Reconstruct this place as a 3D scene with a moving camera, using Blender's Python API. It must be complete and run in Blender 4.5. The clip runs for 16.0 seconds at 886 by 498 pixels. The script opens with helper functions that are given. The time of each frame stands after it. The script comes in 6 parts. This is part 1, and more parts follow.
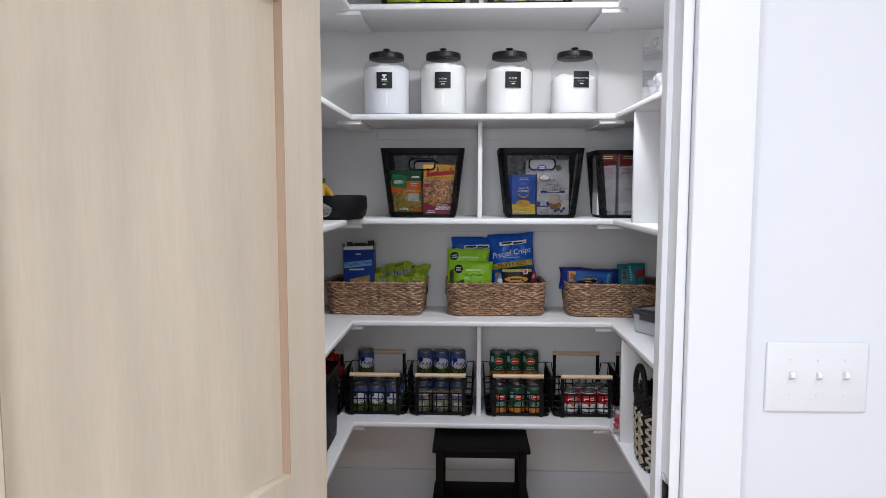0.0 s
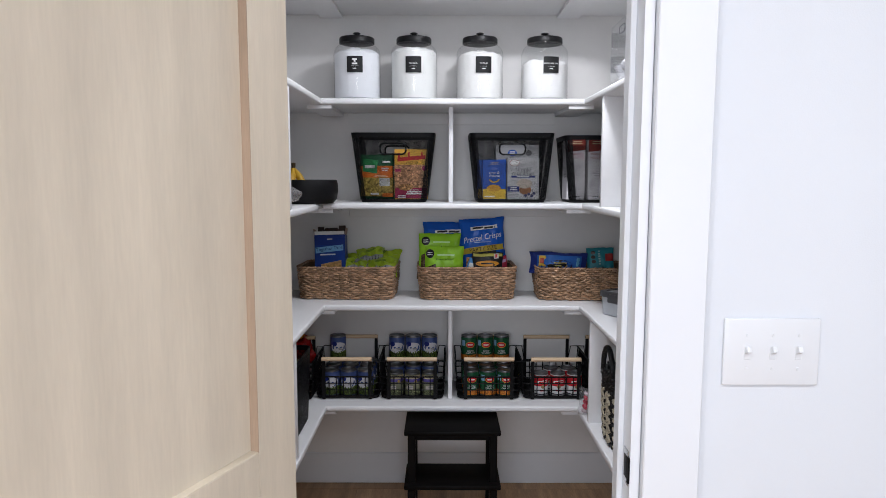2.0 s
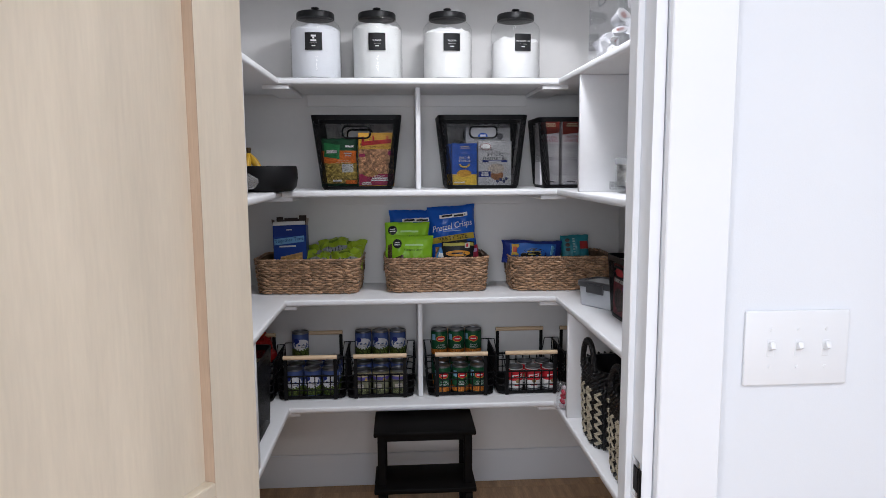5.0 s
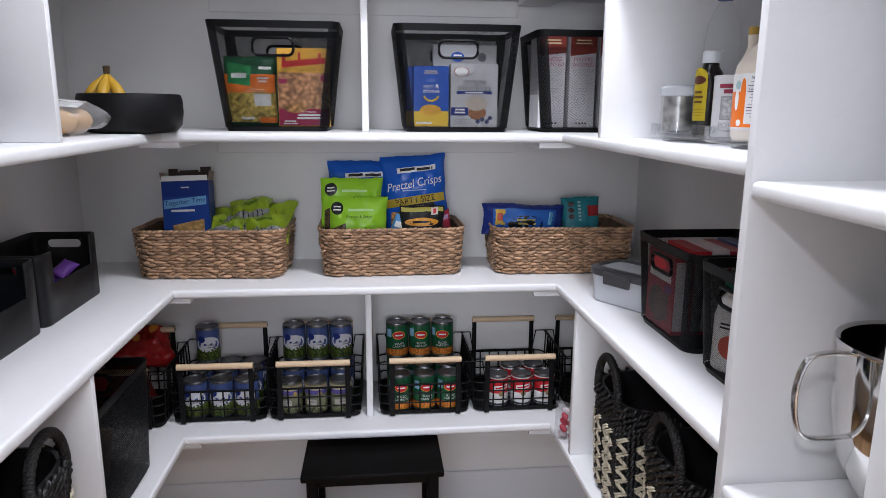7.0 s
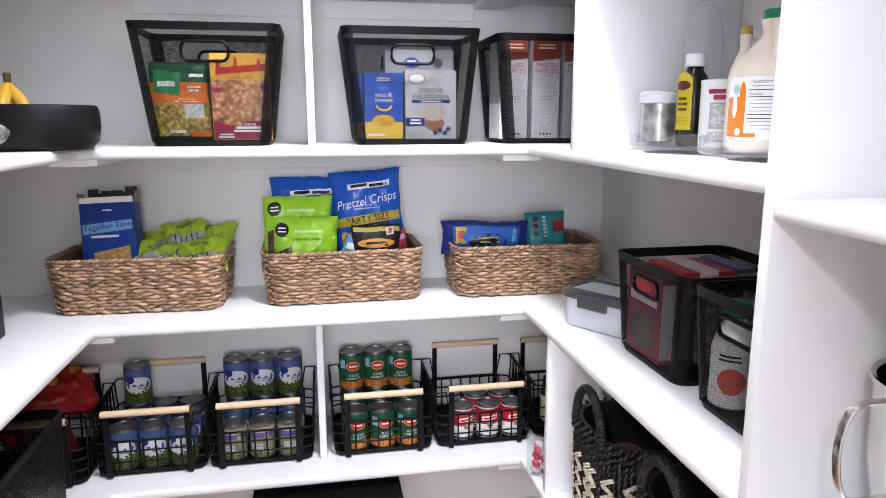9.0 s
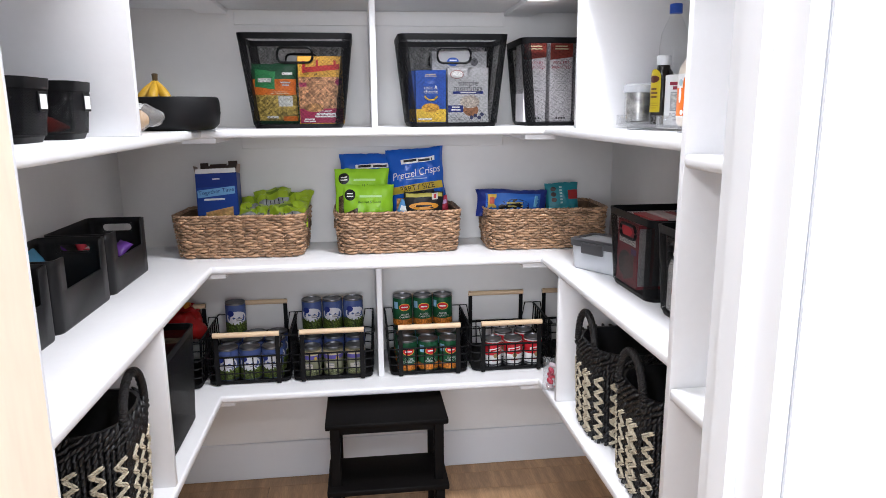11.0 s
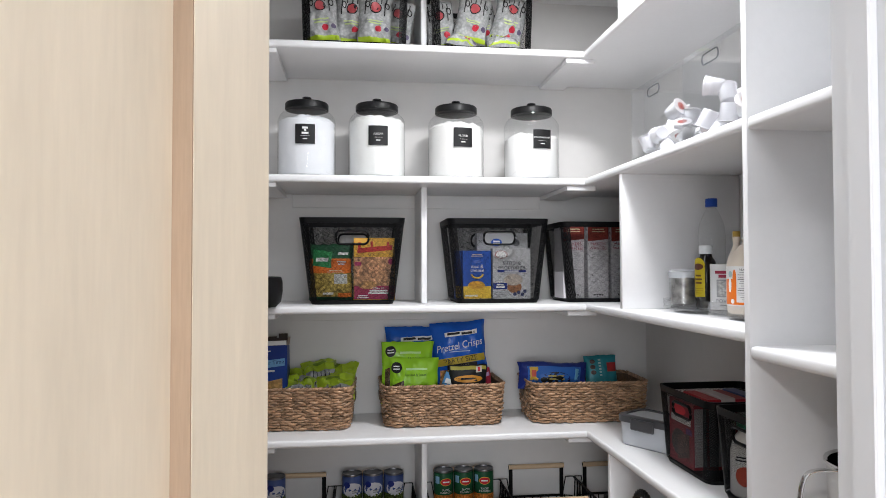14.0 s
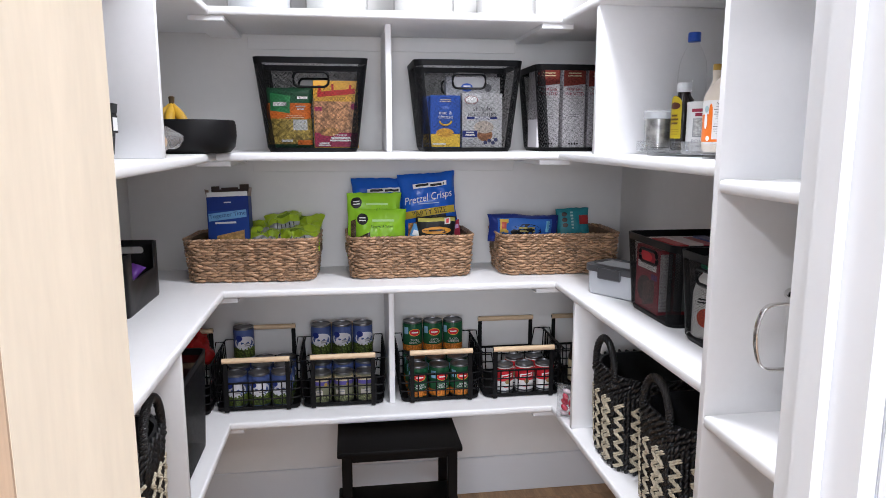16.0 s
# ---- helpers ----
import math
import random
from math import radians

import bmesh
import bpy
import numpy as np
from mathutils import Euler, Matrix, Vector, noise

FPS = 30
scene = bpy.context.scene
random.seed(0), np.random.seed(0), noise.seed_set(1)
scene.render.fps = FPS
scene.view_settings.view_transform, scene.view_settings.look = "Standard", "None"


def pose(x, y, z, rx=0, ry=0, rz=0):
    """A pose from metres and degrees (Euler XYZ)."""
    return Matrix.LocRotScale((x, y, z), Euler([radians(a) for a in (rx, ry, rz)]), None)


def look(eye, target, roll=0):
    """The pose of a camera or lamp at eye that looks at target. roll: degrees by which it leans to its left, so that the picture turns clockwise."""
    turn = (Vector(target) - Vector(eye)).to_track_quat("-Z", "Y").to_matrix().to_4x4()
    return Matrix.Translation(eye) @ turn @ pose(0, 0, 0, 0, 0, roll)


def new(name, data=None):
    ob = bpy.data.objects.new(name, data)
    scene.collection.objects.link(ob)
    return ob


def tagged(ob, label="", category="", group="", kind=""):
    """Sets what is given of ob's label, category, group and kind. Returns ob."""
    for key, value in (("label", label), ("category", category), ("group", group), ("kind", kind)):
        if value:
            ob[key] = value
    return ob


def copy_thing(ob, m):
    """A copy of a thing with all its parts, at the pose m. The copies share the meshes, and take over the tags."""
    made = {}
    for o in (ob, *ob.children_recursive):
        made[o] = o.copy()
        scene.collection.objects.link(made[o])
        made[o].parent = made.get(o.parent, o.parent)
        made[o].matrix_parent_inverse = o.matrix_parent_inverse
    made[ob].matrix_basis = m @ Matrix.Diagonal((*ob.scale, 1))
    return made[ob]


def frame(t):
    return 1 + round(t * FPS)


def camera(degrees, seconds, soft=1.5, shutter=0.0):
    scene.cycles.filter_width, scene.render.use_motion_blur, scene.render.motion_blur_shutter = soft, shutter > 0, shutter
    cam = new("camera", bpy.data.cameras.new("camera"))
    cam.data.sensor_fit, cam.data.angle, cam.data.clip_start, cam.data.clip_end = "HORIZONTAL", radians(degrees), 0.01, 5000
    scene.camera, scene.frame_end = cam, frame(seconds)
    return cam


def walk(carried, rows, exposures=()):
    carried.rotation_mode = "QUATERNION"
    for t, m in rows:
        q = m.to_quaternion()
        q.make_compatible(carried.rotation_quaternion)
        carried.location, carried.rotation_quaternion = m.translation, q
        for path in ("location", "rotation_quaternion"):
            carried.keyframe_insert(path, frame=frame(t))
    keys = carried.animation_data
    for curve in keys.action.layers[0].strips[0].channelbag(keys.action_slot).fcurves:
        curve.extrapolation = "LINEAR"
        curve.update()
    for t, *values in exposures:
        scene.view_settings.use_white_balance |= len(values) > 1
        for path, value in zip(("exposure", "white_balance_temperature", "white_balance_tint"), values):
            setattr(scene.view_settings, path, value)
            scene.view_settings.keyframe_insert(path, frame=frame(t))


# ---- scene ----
cam = camera(66.8, 16.0, 0.5)
METRES, EYE, TILT, LEAN, TURN = 2.4, 1.62, 0.0, 0.0, 2.2
ROWS = [
    (0.0, -0.0013, 0.0, 0.0, -0.05, -5.15, -0.06),
    (0.5, -0.0054, 0.0053, 0.0009, 0.03, -5.36, -0.11),
    (1.0, -0.0003, 0.0054, -0.0018, -0.75, -5.62, 0.02),
    (1.5, 0.0038, -0.0026, -0.0047, -1.46, -5.91, -0.02),
    (2.0, 0.0044, -0.0066, -0.0059, -2.25, -6.17, -0.13),
    (2.5, 0.0052, -0.0067, -0.005, -2.63, -6.07, 0.02),
    (3.0, 0.0061, -0.0051, -0.0064, -2.91, -6.21, 0.09),
    (3.5, 0.0085, 0.0006, -0.0096, -3.16, -6.51, 0.05),
    (6.0, -0.0169, 0.2118, -0.0178, -7.62, -8.4, 0.49),
    (6.5, 0.0297, 0.3213, -0.0219, -7.93, -10.37, 0.37),
    (7.0, 0.0473, 0.4128, -0.0266, -7.95, -11.78, -0.4),
    (7.5, 0.046, 0.4802, -0.0273, -10.77, -11.76, -0.67),
    (8.0, 0.0442, 0.5057, -0.0298, -13.04, -12.07, -0.68),
    (8.5, 0.0449, 0.5077, -0.0295, -13.48, -11.63, -0.28),
    (9.0, 0.0451, 0.4899, -0.0268, -12.7, -10.91, 0.08),
    (9.5, 0.0485, 0.439, -0.0305, -10.56, -10.81, 0.68),
    (10.0, 0.0422, 0.3652, -0.0339, -7.42, -11.75, 0.64),
    (12.5, -0.0495, 0.255, -0.0134, -12.73, -9.59, 0.11),
    (13.0, -0.0566, 0.2533, 0.0063, -11.37, -2.67, 0.21),
    (13.5, -0.0637, 0.2537, 0.0068, -9.68, 1.18, 0.28),
    (14.0, -0.0682, 0.2554, 0.0022, -9.27, 1.45, 0.12),
    (14.5, -0.0705, 0.257, -0.0024, -8.55, -0.0, 0.23),
    (15.0, -0.062, 0.2741, -0.0238, -9.47, -5.39, 0.32),
    (15.5, -0.032, 0.3075, -0.029, -10.93, -8.52, 0.39),
    (16.0, -0.0304, 0.2896, -0.0345, -10.28, -9.44, -0.04),
]
EXPOSURES = [(0.0, -0.74, 6420, 10), (3.5, -0.74, 6420, 10), (6.0, -0.68, 6400, 10.5), (6.5, -0.5, 6300, 11.5), (7.0, -0.22, 6300, 11.5), (8.0, 0.29, 6250, 14.5), (9.0, 0.57, 6420, 13), (10.0, 0.60, 6530, 11), (11.4, 0.24, 6480, 10.5), (12.5, 0.07, 6620, 9.5), (13.0, -0.2, 6700, 8), (13.5, -0.33, 6700, 8), (14.5, -0.41, 6680, 8), (15.0, -0.28, 6580, 9), (15.5, -0.18, 6450, 11), (16.0, 0.09, 6450, 11)]
walk(cam, [(t, pose(0, 0, EYE, TILT, LEAN, TURN) @ pose(METRES * x, METRES * y, METRES * z, 90 + pitch, roll, yaw)) for t, x, y, z, yaw, pitch, roll in ROWS], EXPOSURES)

# ---- light ----
world = bpy.data.worlds.new("sky")
scene.world = world
world.use_nodes = True
wn = world.node_tree.nodes
sky = wn.new("ShaderNodeTexSky")
sky.sky_type, sky.sun_disc, sky.sun_elevation, sky.sun_rotation = "NISHITA", False, radians(40), radians(200)
world.node_tree.links.new(sky.outputs[0], wn["Background"].inputs[0])
wn["Background"].inputs[1].default_value = 0.1


def area(name, place, target, power, size, size_y=0.0, colour=(1, 1, 1), shape="RECTANGLE", spread=180):
    data = bpy.data.lights.new(name, "AREA")
    data.energy, data.size, data.size_y, data.color, data.shape, data.spread = power, size, size_y or size, colour, shape, radians(spread)
    ob = new(name, data)
    ob.matrix_world = look(place, target)
    return ob


COOL = (0.955, 0.97, 1.025)
# added fill for the bay by the door, without a fixture of its own
area("pantry_lamp_and_fill", (0.0, 1.72, 2.735), (0.0, 1.7201, 0), 7, 0.55, shape="DISK", colour=COOL)
# the pantry's own ceiling lamp, placed after the divider's shadow edge
area("pantry_lamp_and_fill", (0.39, 2.28, 2.735), (0.39, 2.2801, 0), 29, 0.22, shape="DISK", colour=COOL)
# assumed daylight from behind, added to light the hall; no window is known
area("hall_daylight_fill", (-0.4, -2.46, 1.6), (-0.4, 0, 1.5), 116, 2.2, 1.5, colour=(0.91, 0.965, 1.08))
# two added overhead fills for door and jamb; no fixtures known here
area("hall_overhead_fill", (0.9, -0.3, 2.735), (0.9, -0.3001, 0), 31, 0.3, shape="DISK", colour=COOL)
area("hall_overhead_fill", (-0.9, -0.3, 2.735), (-0.9, -0.3001, 0), 40, 0.3, shape="DISK", colour=COOL)


# ---- materials ----
def material(name, colour, rough=0.5, metal=0.0, vary=0.0, scale=8.0, fine=0.0, bump=0.0, bump_scale=200.0, stretch=(1, 1, 1), coat=0.0, spec=0.5, rand=0.0, island=0.0, cells=0.0):
    """A principled surface whose colour wanders by vary at a large scale and fine at a small one, with a fine relief."""
    m = bpy.data.materials.new(name)
    m.use_nodes = True
    n, l = m.node_tree.nodes, m.node_tree.links
    p = n["Principled BSDF"]
    p.inputs["Roughness"].default_value, p.inputs["Metallic"].default_value = rough, metal
    p.inputs["Coat Weight"].default_value, p.inputs["Specular IOR Level"].default_value = coat, spec
    p.inputs["Base Color"].default_value = (*colour, 1)
    co = n.new("ShaderNodeTexCoord")
    mp = n.new("ShaderNodeMapping")
    mp.inputs["Scale"].default_value = stretch
    l.new(co.outputs["Object"], mp.inputs["Vector"])
    last = None
    for amount, size in ((vary, scale), (fine, scale * 14)):
        if not amount:
            continue
        t = n.new("ShaderNodeTexNoise")
        t.inputs["Scale"].default_value, t.inputs["Detail"].default_value = size, 4
        l.new(mp.outputs[0], t.inputs["Vector"])
        r = n.new("ShaderNodeMapRange")
        r.inputs["From Min"].default_value, r.inputs["From Max"].default_value = 0.3, 0.7
        r.inputs["To Min"].default_value, r.inputs["To Max"].default_value = 1 - amount, 1 + amount
        l.new(t.outputs[0], r.inputs["Value"])
        last = mul(n, l, last, r.outputs[0])
    if cells:
        t = n.new("ShaderNodeTexVoronoi")
        t.inputs["Scale"].default_value = scale * 1.5
        l.new(mp.outputs[0], t.inputs["Vector"])
        r = n.new("ShaderNodeMapRange")
        r.inputs["From Min"].default_value, r.inputs["From Max"].default_value = 0.1, 0.75
        r.inputs["To Min"].default_value, r.inputs["To Max"].default_value = 1 + 0.75 * cells, 1 - cells
        l.new(t.outputs["Distance"], r.inputs["Value"])
        last = mul(n, l, last, r.outputs[0])
    if rand:
        o = n.new("ShaderNodeObjectInfo")
        last = mul(n, l, last, span(n, l, o.outputs["Random"], rand))
    if island:
        g = n.new("ShaderNodeNewGeometry")
        last = mul(n, l, last, span(n, l, g.outputs["Random Per Island"], island))
    if last:
        v = n.new("ShaderNodeVectorMath")
        v.operation = "SCALE"
        v.inputs[0].default_value = colour
        l.new(last, v.inputs["Scale"])
        l.new(v.outputs[0], p.inputs["Base Color"])
    if bump:
        t = n.new("ShaderNodeTexNoise")
        t.inputs["Scale"].default_value, t.inputs["Detail"].default_value = bump_scale, 3
        l.new(mp.outputs[0], t.inputs["Vector"])
        b = n.new("ShaderNodeBump")
        b.inputs["Strength"].default_value, b.inputs["Distance"].default_value = bump, 0.002
        l.new(t.outputs[0], b.inputs["Height"])
        l.new(b.outputs[0], p.inputs["Normal"])
    return m


def mul(n, l, a, b):
    if a is None:
        return b
    m = n.new("ShaderNodeMath")
    m.operation = "MULTIPLY"
    l.new(a, m.inputs[0])
    l.new(b, m.inputs[1])
    return m.outputs[0]


def span(n, l, value, amount):
    r = n.new("ShaderNodeMapRange")
    r.inputs["To Min"].default_value, r.inputs["To Max"].default_value = 1 - amount, 1 + amount
    l.new(value, r.inputs["Value"])
    return r.outputs[0]


WALL = material("matt_wall_paint", (0.75, 0.735, 0.718), 0.75, vary=0.02, scale=2, fine=0.01, bump=0.12, bump_scale=350)
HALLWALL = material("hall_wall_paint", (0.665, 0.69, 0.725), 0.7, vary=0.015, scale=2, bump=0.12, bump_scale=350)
CEIL = material("ceiling_paint", (0.85, 0.85, 0.85), 0.8, vary=0.02, scale=3)
SHELF = material("white_satin_paint", (0.80, 0.80, 0.81), 0.38, vary=0.012, scale=4, fine=0.008, bump=0.06, bump_scale=90)
TRIM = material("white_trim_paint", (0.725, 0.745, 0.775), 0.38, vary=0.012, scale=4, bump=0.05, bump_scale=90)
FLOORWOOD = material("oak_floor", (0.42, 0.255, 0.135), 0.45, vary=0.25, scale=3, fine=0.15, bump=0.15, bump_scale=60, stretch=(8, 0.6, 1), rand=0.22)
GAP = material("floor_gap", (0.05, 0.035, 0.025), 0.9, vary=0.1)
BLACK = material("black_plastic", (0.004, 0.004, 0.0045), 0.45, spec=0.12, vary=0.1, scale=12, bump=0.1, bump_scale=300)
PLATE = material("white_plastic", (0.70, 0.715, 0.735), 0.35, vary=0.01)


# ---- helpers ----
def block(bm, x0, x1, y0, y1, z0, z1, bevel=0.0, segments=1):
    """Adds an upright box to bm, its edges rounded by bevel."""
    made = bmesh.ops.create_cube(bm, size=1.0, matrix=Matrix.Translation(((x0 + x1) / 2, (y0 + y1) / 2, (z0 + z1) / 2)) @ Matrix.Diagonal((x1 - x0, y1 - y0, z1 - z0, 1)))
    if bevel:
        edges = list({e for v in made["verts"] for e in v.link_edges})
        bmesh.ops.bevel(bm, geom=edges, offset=bevel, segments=segments, affect="EDGES", profile=0.5)
    return bm


def mesh(name, bm, mat, smooth=False):
    me = bpy.data.meshes.new(name)
    bm.to_mesh(me)
    bm.free()
    for m in mat if isinstance(mat, (list, tuple)) else (mat,):
        me.materials.append(m)
    if smooth:
        for f in me.polygons:
            f.use_smooth = True
        me.set_sharp_from_angle(angle=radians(40))
    return me


def thing(name, label="", category="", group="", kind="", at=None, bm=None, mat=None, smooth=False):
    ob = new(name, mesh(name, bm, mat, smooth) if bm else None)
    if at is not None:
        ob.matrix_world = at
    return tagged(ob, label, category, group, kind)


def part(name, bm, mat, parent, label="", smooth=False, at=None):
    ob = new(name, bm if isinstance(bm, bpy.types.Mesh) else mesh(name, bm, mat, smooth))
    ob.parent = parent
    if at is not None:
        ob.matrix_basis = at
    return tagged(ob, label)


def setting(name, label, category, bm, mat, smooth=False):
    return thing(name, label, category, kind="structure", bm=bm, mat=mat, smooth=smooth)


B = bmesh.new

# ---- plan ----
XL, XR, YB, YF, YO = -0.925, 1.04, 3.385, 1.34, 1.22   # pantry's side walls, back wall, front wall's inner and outer face
SL, SR, SY = -0.519, 0.632, 2.978                     # front edges of the side shelves and of the back shelf
LEVELS = S1, S2, S3, S4, S5 = (0.555, 1.026, 1.487, 1.946, 2.418)
THICK, TOP = 0.028, 2.75
OL, OR, OH = -0.325, 0.372, 2.05                     # door opening
TALL = 1.935                                        # tall panel on the wall with the mixer bay

bm = block(B(), -3.0, 3.0, -2.6, 3.6, -0.05, -0.006)
setting("floor", "brown oak plank floor of hall and pantry", "floor", bm, GAP)
setting("ceiling", "smooth white painted ceiling", "ceiling", block(B(), -3.0, 3.0, -2.6, 3.6, TOP, TOP + 0.1), CEIL)
for p0, p1 in ((XL + 0.001, XR - 0.001),):
    setting("baseboard", "tall white painted baseboard along the pantry back wall", "baseboard", block(B(), p0, p1, YB - 0.014, YB - 0.001, 0, 0.165, 0.003), TRIM)
setting("wall_back", "white painted back wall of the pantry", "wall", block(B(), XL, XR, YB, YB + 0.12, 0, TOP), WALL)
setting("wall_left", "white painted side wall of the pantry", "wall", block(B(), XL - 0.12, XL, YF, YB + 0.12, 0, TOP), WALL)
setting("wall_right", "white painted side wall of the pantry", "wall", block(B(), XR, XR + 0.12, YF, YB + 0.12, 0, TOP), WALL)
bm = block(B(), -2.5, OL - 0.02, YO, YF, 0, TOP)
block(bm, OR + 0.02, 2.5, YO, YF, 0, TOP)
block(bm, OL - 0.02, OR + 0.02, YO, YF, OH + 0.02, TOP)
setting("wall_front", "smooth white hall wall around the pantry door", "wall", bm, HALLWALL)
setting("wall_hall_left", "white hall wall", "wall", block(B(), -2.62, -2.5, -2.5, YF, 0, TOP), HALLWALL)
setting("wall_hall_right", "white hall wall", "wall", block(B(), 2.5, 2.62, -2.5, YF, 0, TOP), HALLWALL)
# unseen wall; its opening is added for the hall's daylight fill
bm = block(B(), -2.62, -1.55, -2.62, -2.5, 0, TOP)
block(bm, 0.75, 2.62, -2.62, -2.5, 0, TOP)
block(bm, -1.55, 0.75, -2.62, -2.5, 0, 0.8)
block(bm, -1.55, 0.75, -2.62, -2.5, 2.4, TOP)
setting("wall_hall_back", "unseen white hall wall with an opening added for the fill light", "wall", bm, HALLWALL)

# shelving
def nosed(bm, x0, x1, y0, y1, z):
    return block(bm, x0, x1, y0, y1, z - THICK, z, 0.009, 3)

def u_board(z):
    """One U-shaped board with rounded nosing."""
    bm = B()
    outline = [(XL + 0.001, YF + 0.001), (SL, YF + 0.001), (SL, SY), (SR, SY), (SR, TALL + 0.021), (XR - 0.001, TALL + 0.021), (XR - 0.001, YB - 0.001), (XL + 0.001, YB - 0.001)]
    top = bm.faces.new([bm.verts.new((x, y, z)) for x, y in outline])
    made = bmesh.ops.extrude_face_region(bm, geom=[top])
    for v in made["geom"]:
        if isinstance(v, bmesh.types.BMVert):
            v.co.z -= THICK
    flat_edges = [e for e in bm.edges if abs(e.verts[0].co.z - e.verts[1].co.z) < 1e-6]
    bmesh.ops.recalc_face_normals(bm, faces=bm.faces)
    bmesh.ops.bevel(bm, geom=flat_edges, offset=0.009, segments=3, affect="EDGES", profile=0.5)
    bmesh.ops.triangulate(bm, faces=[f for f in bm.faces if len(f.verts) > 4])
    return bm


for i, z in enumerate(LEVELS):
    shelf = thing("shelf", "white painted U-shaped pantry shelf with rounded nosing", "shelf", "pantry shelves", at=pose(0, 0, 0))
    part("board", u_board(z), SHELF, shelf, smooth=True)
    for x in (SL - 0.028, SR - 0.025):
        part("seam_plate", block(B(), x - 0.04, x + 0.07, SY + 0.012, YB - 0.02, z - THICK - 0.017, z - THICK, 0.002), SHELF, shelf)
    if z < 2:
        part("ledger", block(B(), SL + 0.06, SR - 0.06, YB - 0.008, YB - 0.001, z - THICK - 0.055, z - THICK - 0.0005, 0.002), WALL, shelf)


def upright(name, x0, x1, y0, y1, z0, z1):
    return thing(name, "white painted upright divider panel between shelves", "shelf divider", "shelf dividers", bm=block(B(), x0, x1, y0, y1, z0, z1, 0.003, 2), mat=SHELF, smooth=True)


for lo in (0, 2, 4):
    z0, z1 = LEVELS[lo], (LEVELS[lo + 1] - THICK if lo < 4 else TOP)
    upright("divider", 0.039, 0.060, SY + 0.10, YB - 0.002, z0, z1)
for x0, x1, y, lo in ((XL + 0.001, SL - 0.006, 2.362, 2), (SR + 0.006, XR - 0.001, 2.65, 2), (XL + 0.001, SL - 0.006, 2.388, 0), (SR + 0.006, XR - 0.001, 2.77, 0)):
    upright("divider", x0, x1, y, y + 0.02, LEVELS[lo], LEVELS[lo + 1] - THICK)
upright("divider", SR + 0.006, XR - 0.001, 2.65, 2.67, S5, TOP)
upright("tall_panel", SR - 0.004, XR - 0.001, TALL, TALL + 0.02, 0, TOP)
BAY = (0.48, 0.965, 1.456, 1.940)
for z in BAY:
    thing("bay_shelf", "short white painted shelf beside the door", "shelf", "bay shelves", bm=nosed(B(), SR - 0.006, XR - 0.001, YF + 0.001, TALL - 0.001, z), mat=SHELF, smooth=True)

# ---- door, frame and switch ----
WOOD = material("pale_ash_veneer", (0.665, 0.585, 0.462), 0.5, vary=0.085, scale=4, fine=0.03, bump=0.12, bump_scale=40, stretch=(3.2, 3.2, 0.35))
WOODEDGE = material("raw_wood_edge", (0.37, 0.265, 0.185), 0.55, vary=0.10, scale=6, fine=0.06, bump=0.1, bump_scale=50, stretch=(5, 5, 0.4))
STEEL = material("brushed_steel", (0.55, 0.55, 0.55), 0.22, 1.0, vary=0.06, scale=20, bump=0.05, bump_scale=150)
LW, LH, LT, STILE = 0.705, 2.025, 0.042, 0.109

bm = block(B(), OR, OR + 0.018, YO + 0.0, YF, 0, OH)
block(bm, OL - 0.018, OL, YO, YF, 0, OH)
block(bm, OL - 0.018, OR + 0.018, YO, YF, OH, OH + 0.018)
setting("door_frame", "white painted door jamb lining the opening", "door frame", bm, TRIM)
bm = block(B(), OR - 0.012, OR, YO + 0.046, YO + 0.083, 0, OH, 0.002)
block(bm, OL, OL + 0.012, YO + 0.046, YO + 0.083, 0, OH, 0.002)
block(bm, OL + 0.012, OR - 0.012, YO + 0.046, YO + 0.083, OH - 0.012, OH, 0.002)
setting("door_stop", "white painted door stop strip", "trim", bm, TRIM)
for face, y0, y1 in (("hall", YO - 0.019, YO), ("pantry", YF, YF + 0.012)):
    bm = block(B(), OR + 0.020, OR + 0.125, y0, y1, 0, OH + 0.11, 0.002)
    block(bm, OL - 0.125, OL - 0.020, y0, y1, 0, OH + 0.11, 0.002)
    block(bm, OL - 0.020, OR + 0.020, y0, y1, OH + 0.02, OH + 0.11, 0.002)
    setting("trim", "flat white painted door casing", "trim", bm, TRIM)

door = thing("door_1", "pale ash shaker door standing open into the hall", "door", kind="structure", at=pose(-0.267, 1.213, 0.008, 0, 0, 180 + 68.5))
for x in (0, LW - STILE):
    part("stile", block(B(), x, x + STILE, -LT, 0, 0, LH), WOOD, door)
for z0, z1 in ((0, 0.22), (0.945, 1.118), (LH - STILE, LH)):
    part("rail", block(B(), STILE, LW - STILE, -LT, -0.0002, z0, z1, 0.001), WOOD, door)
for z0, z1 in ((0.22, 0.945), (1.118, LH - STILE)):
    part("panel", block(B(), STILE, LW - STILE, -LT + 0.006, -0.017, z0, z1), WOOD, door)
    bm = block(B(), STILE, STILE + 0.0015, -0.017, -0.0004, z0, z1)
    part("panel_edge", bm, WOODEDGE, door, "darker raw wood edge")
    part("panel_edge", block(B(), LW - STILE - 0.0015, LW - STILE, -0.017, -0.0004, z0, z1), WOODEDGE, door, "darker raw wood edge")
    part("panel_edge", block(B(), STILE + 0.002, LW - STILE - 0.002, -0.017, -0.0006, z0, z0 + 0.0015), WOOD, door)
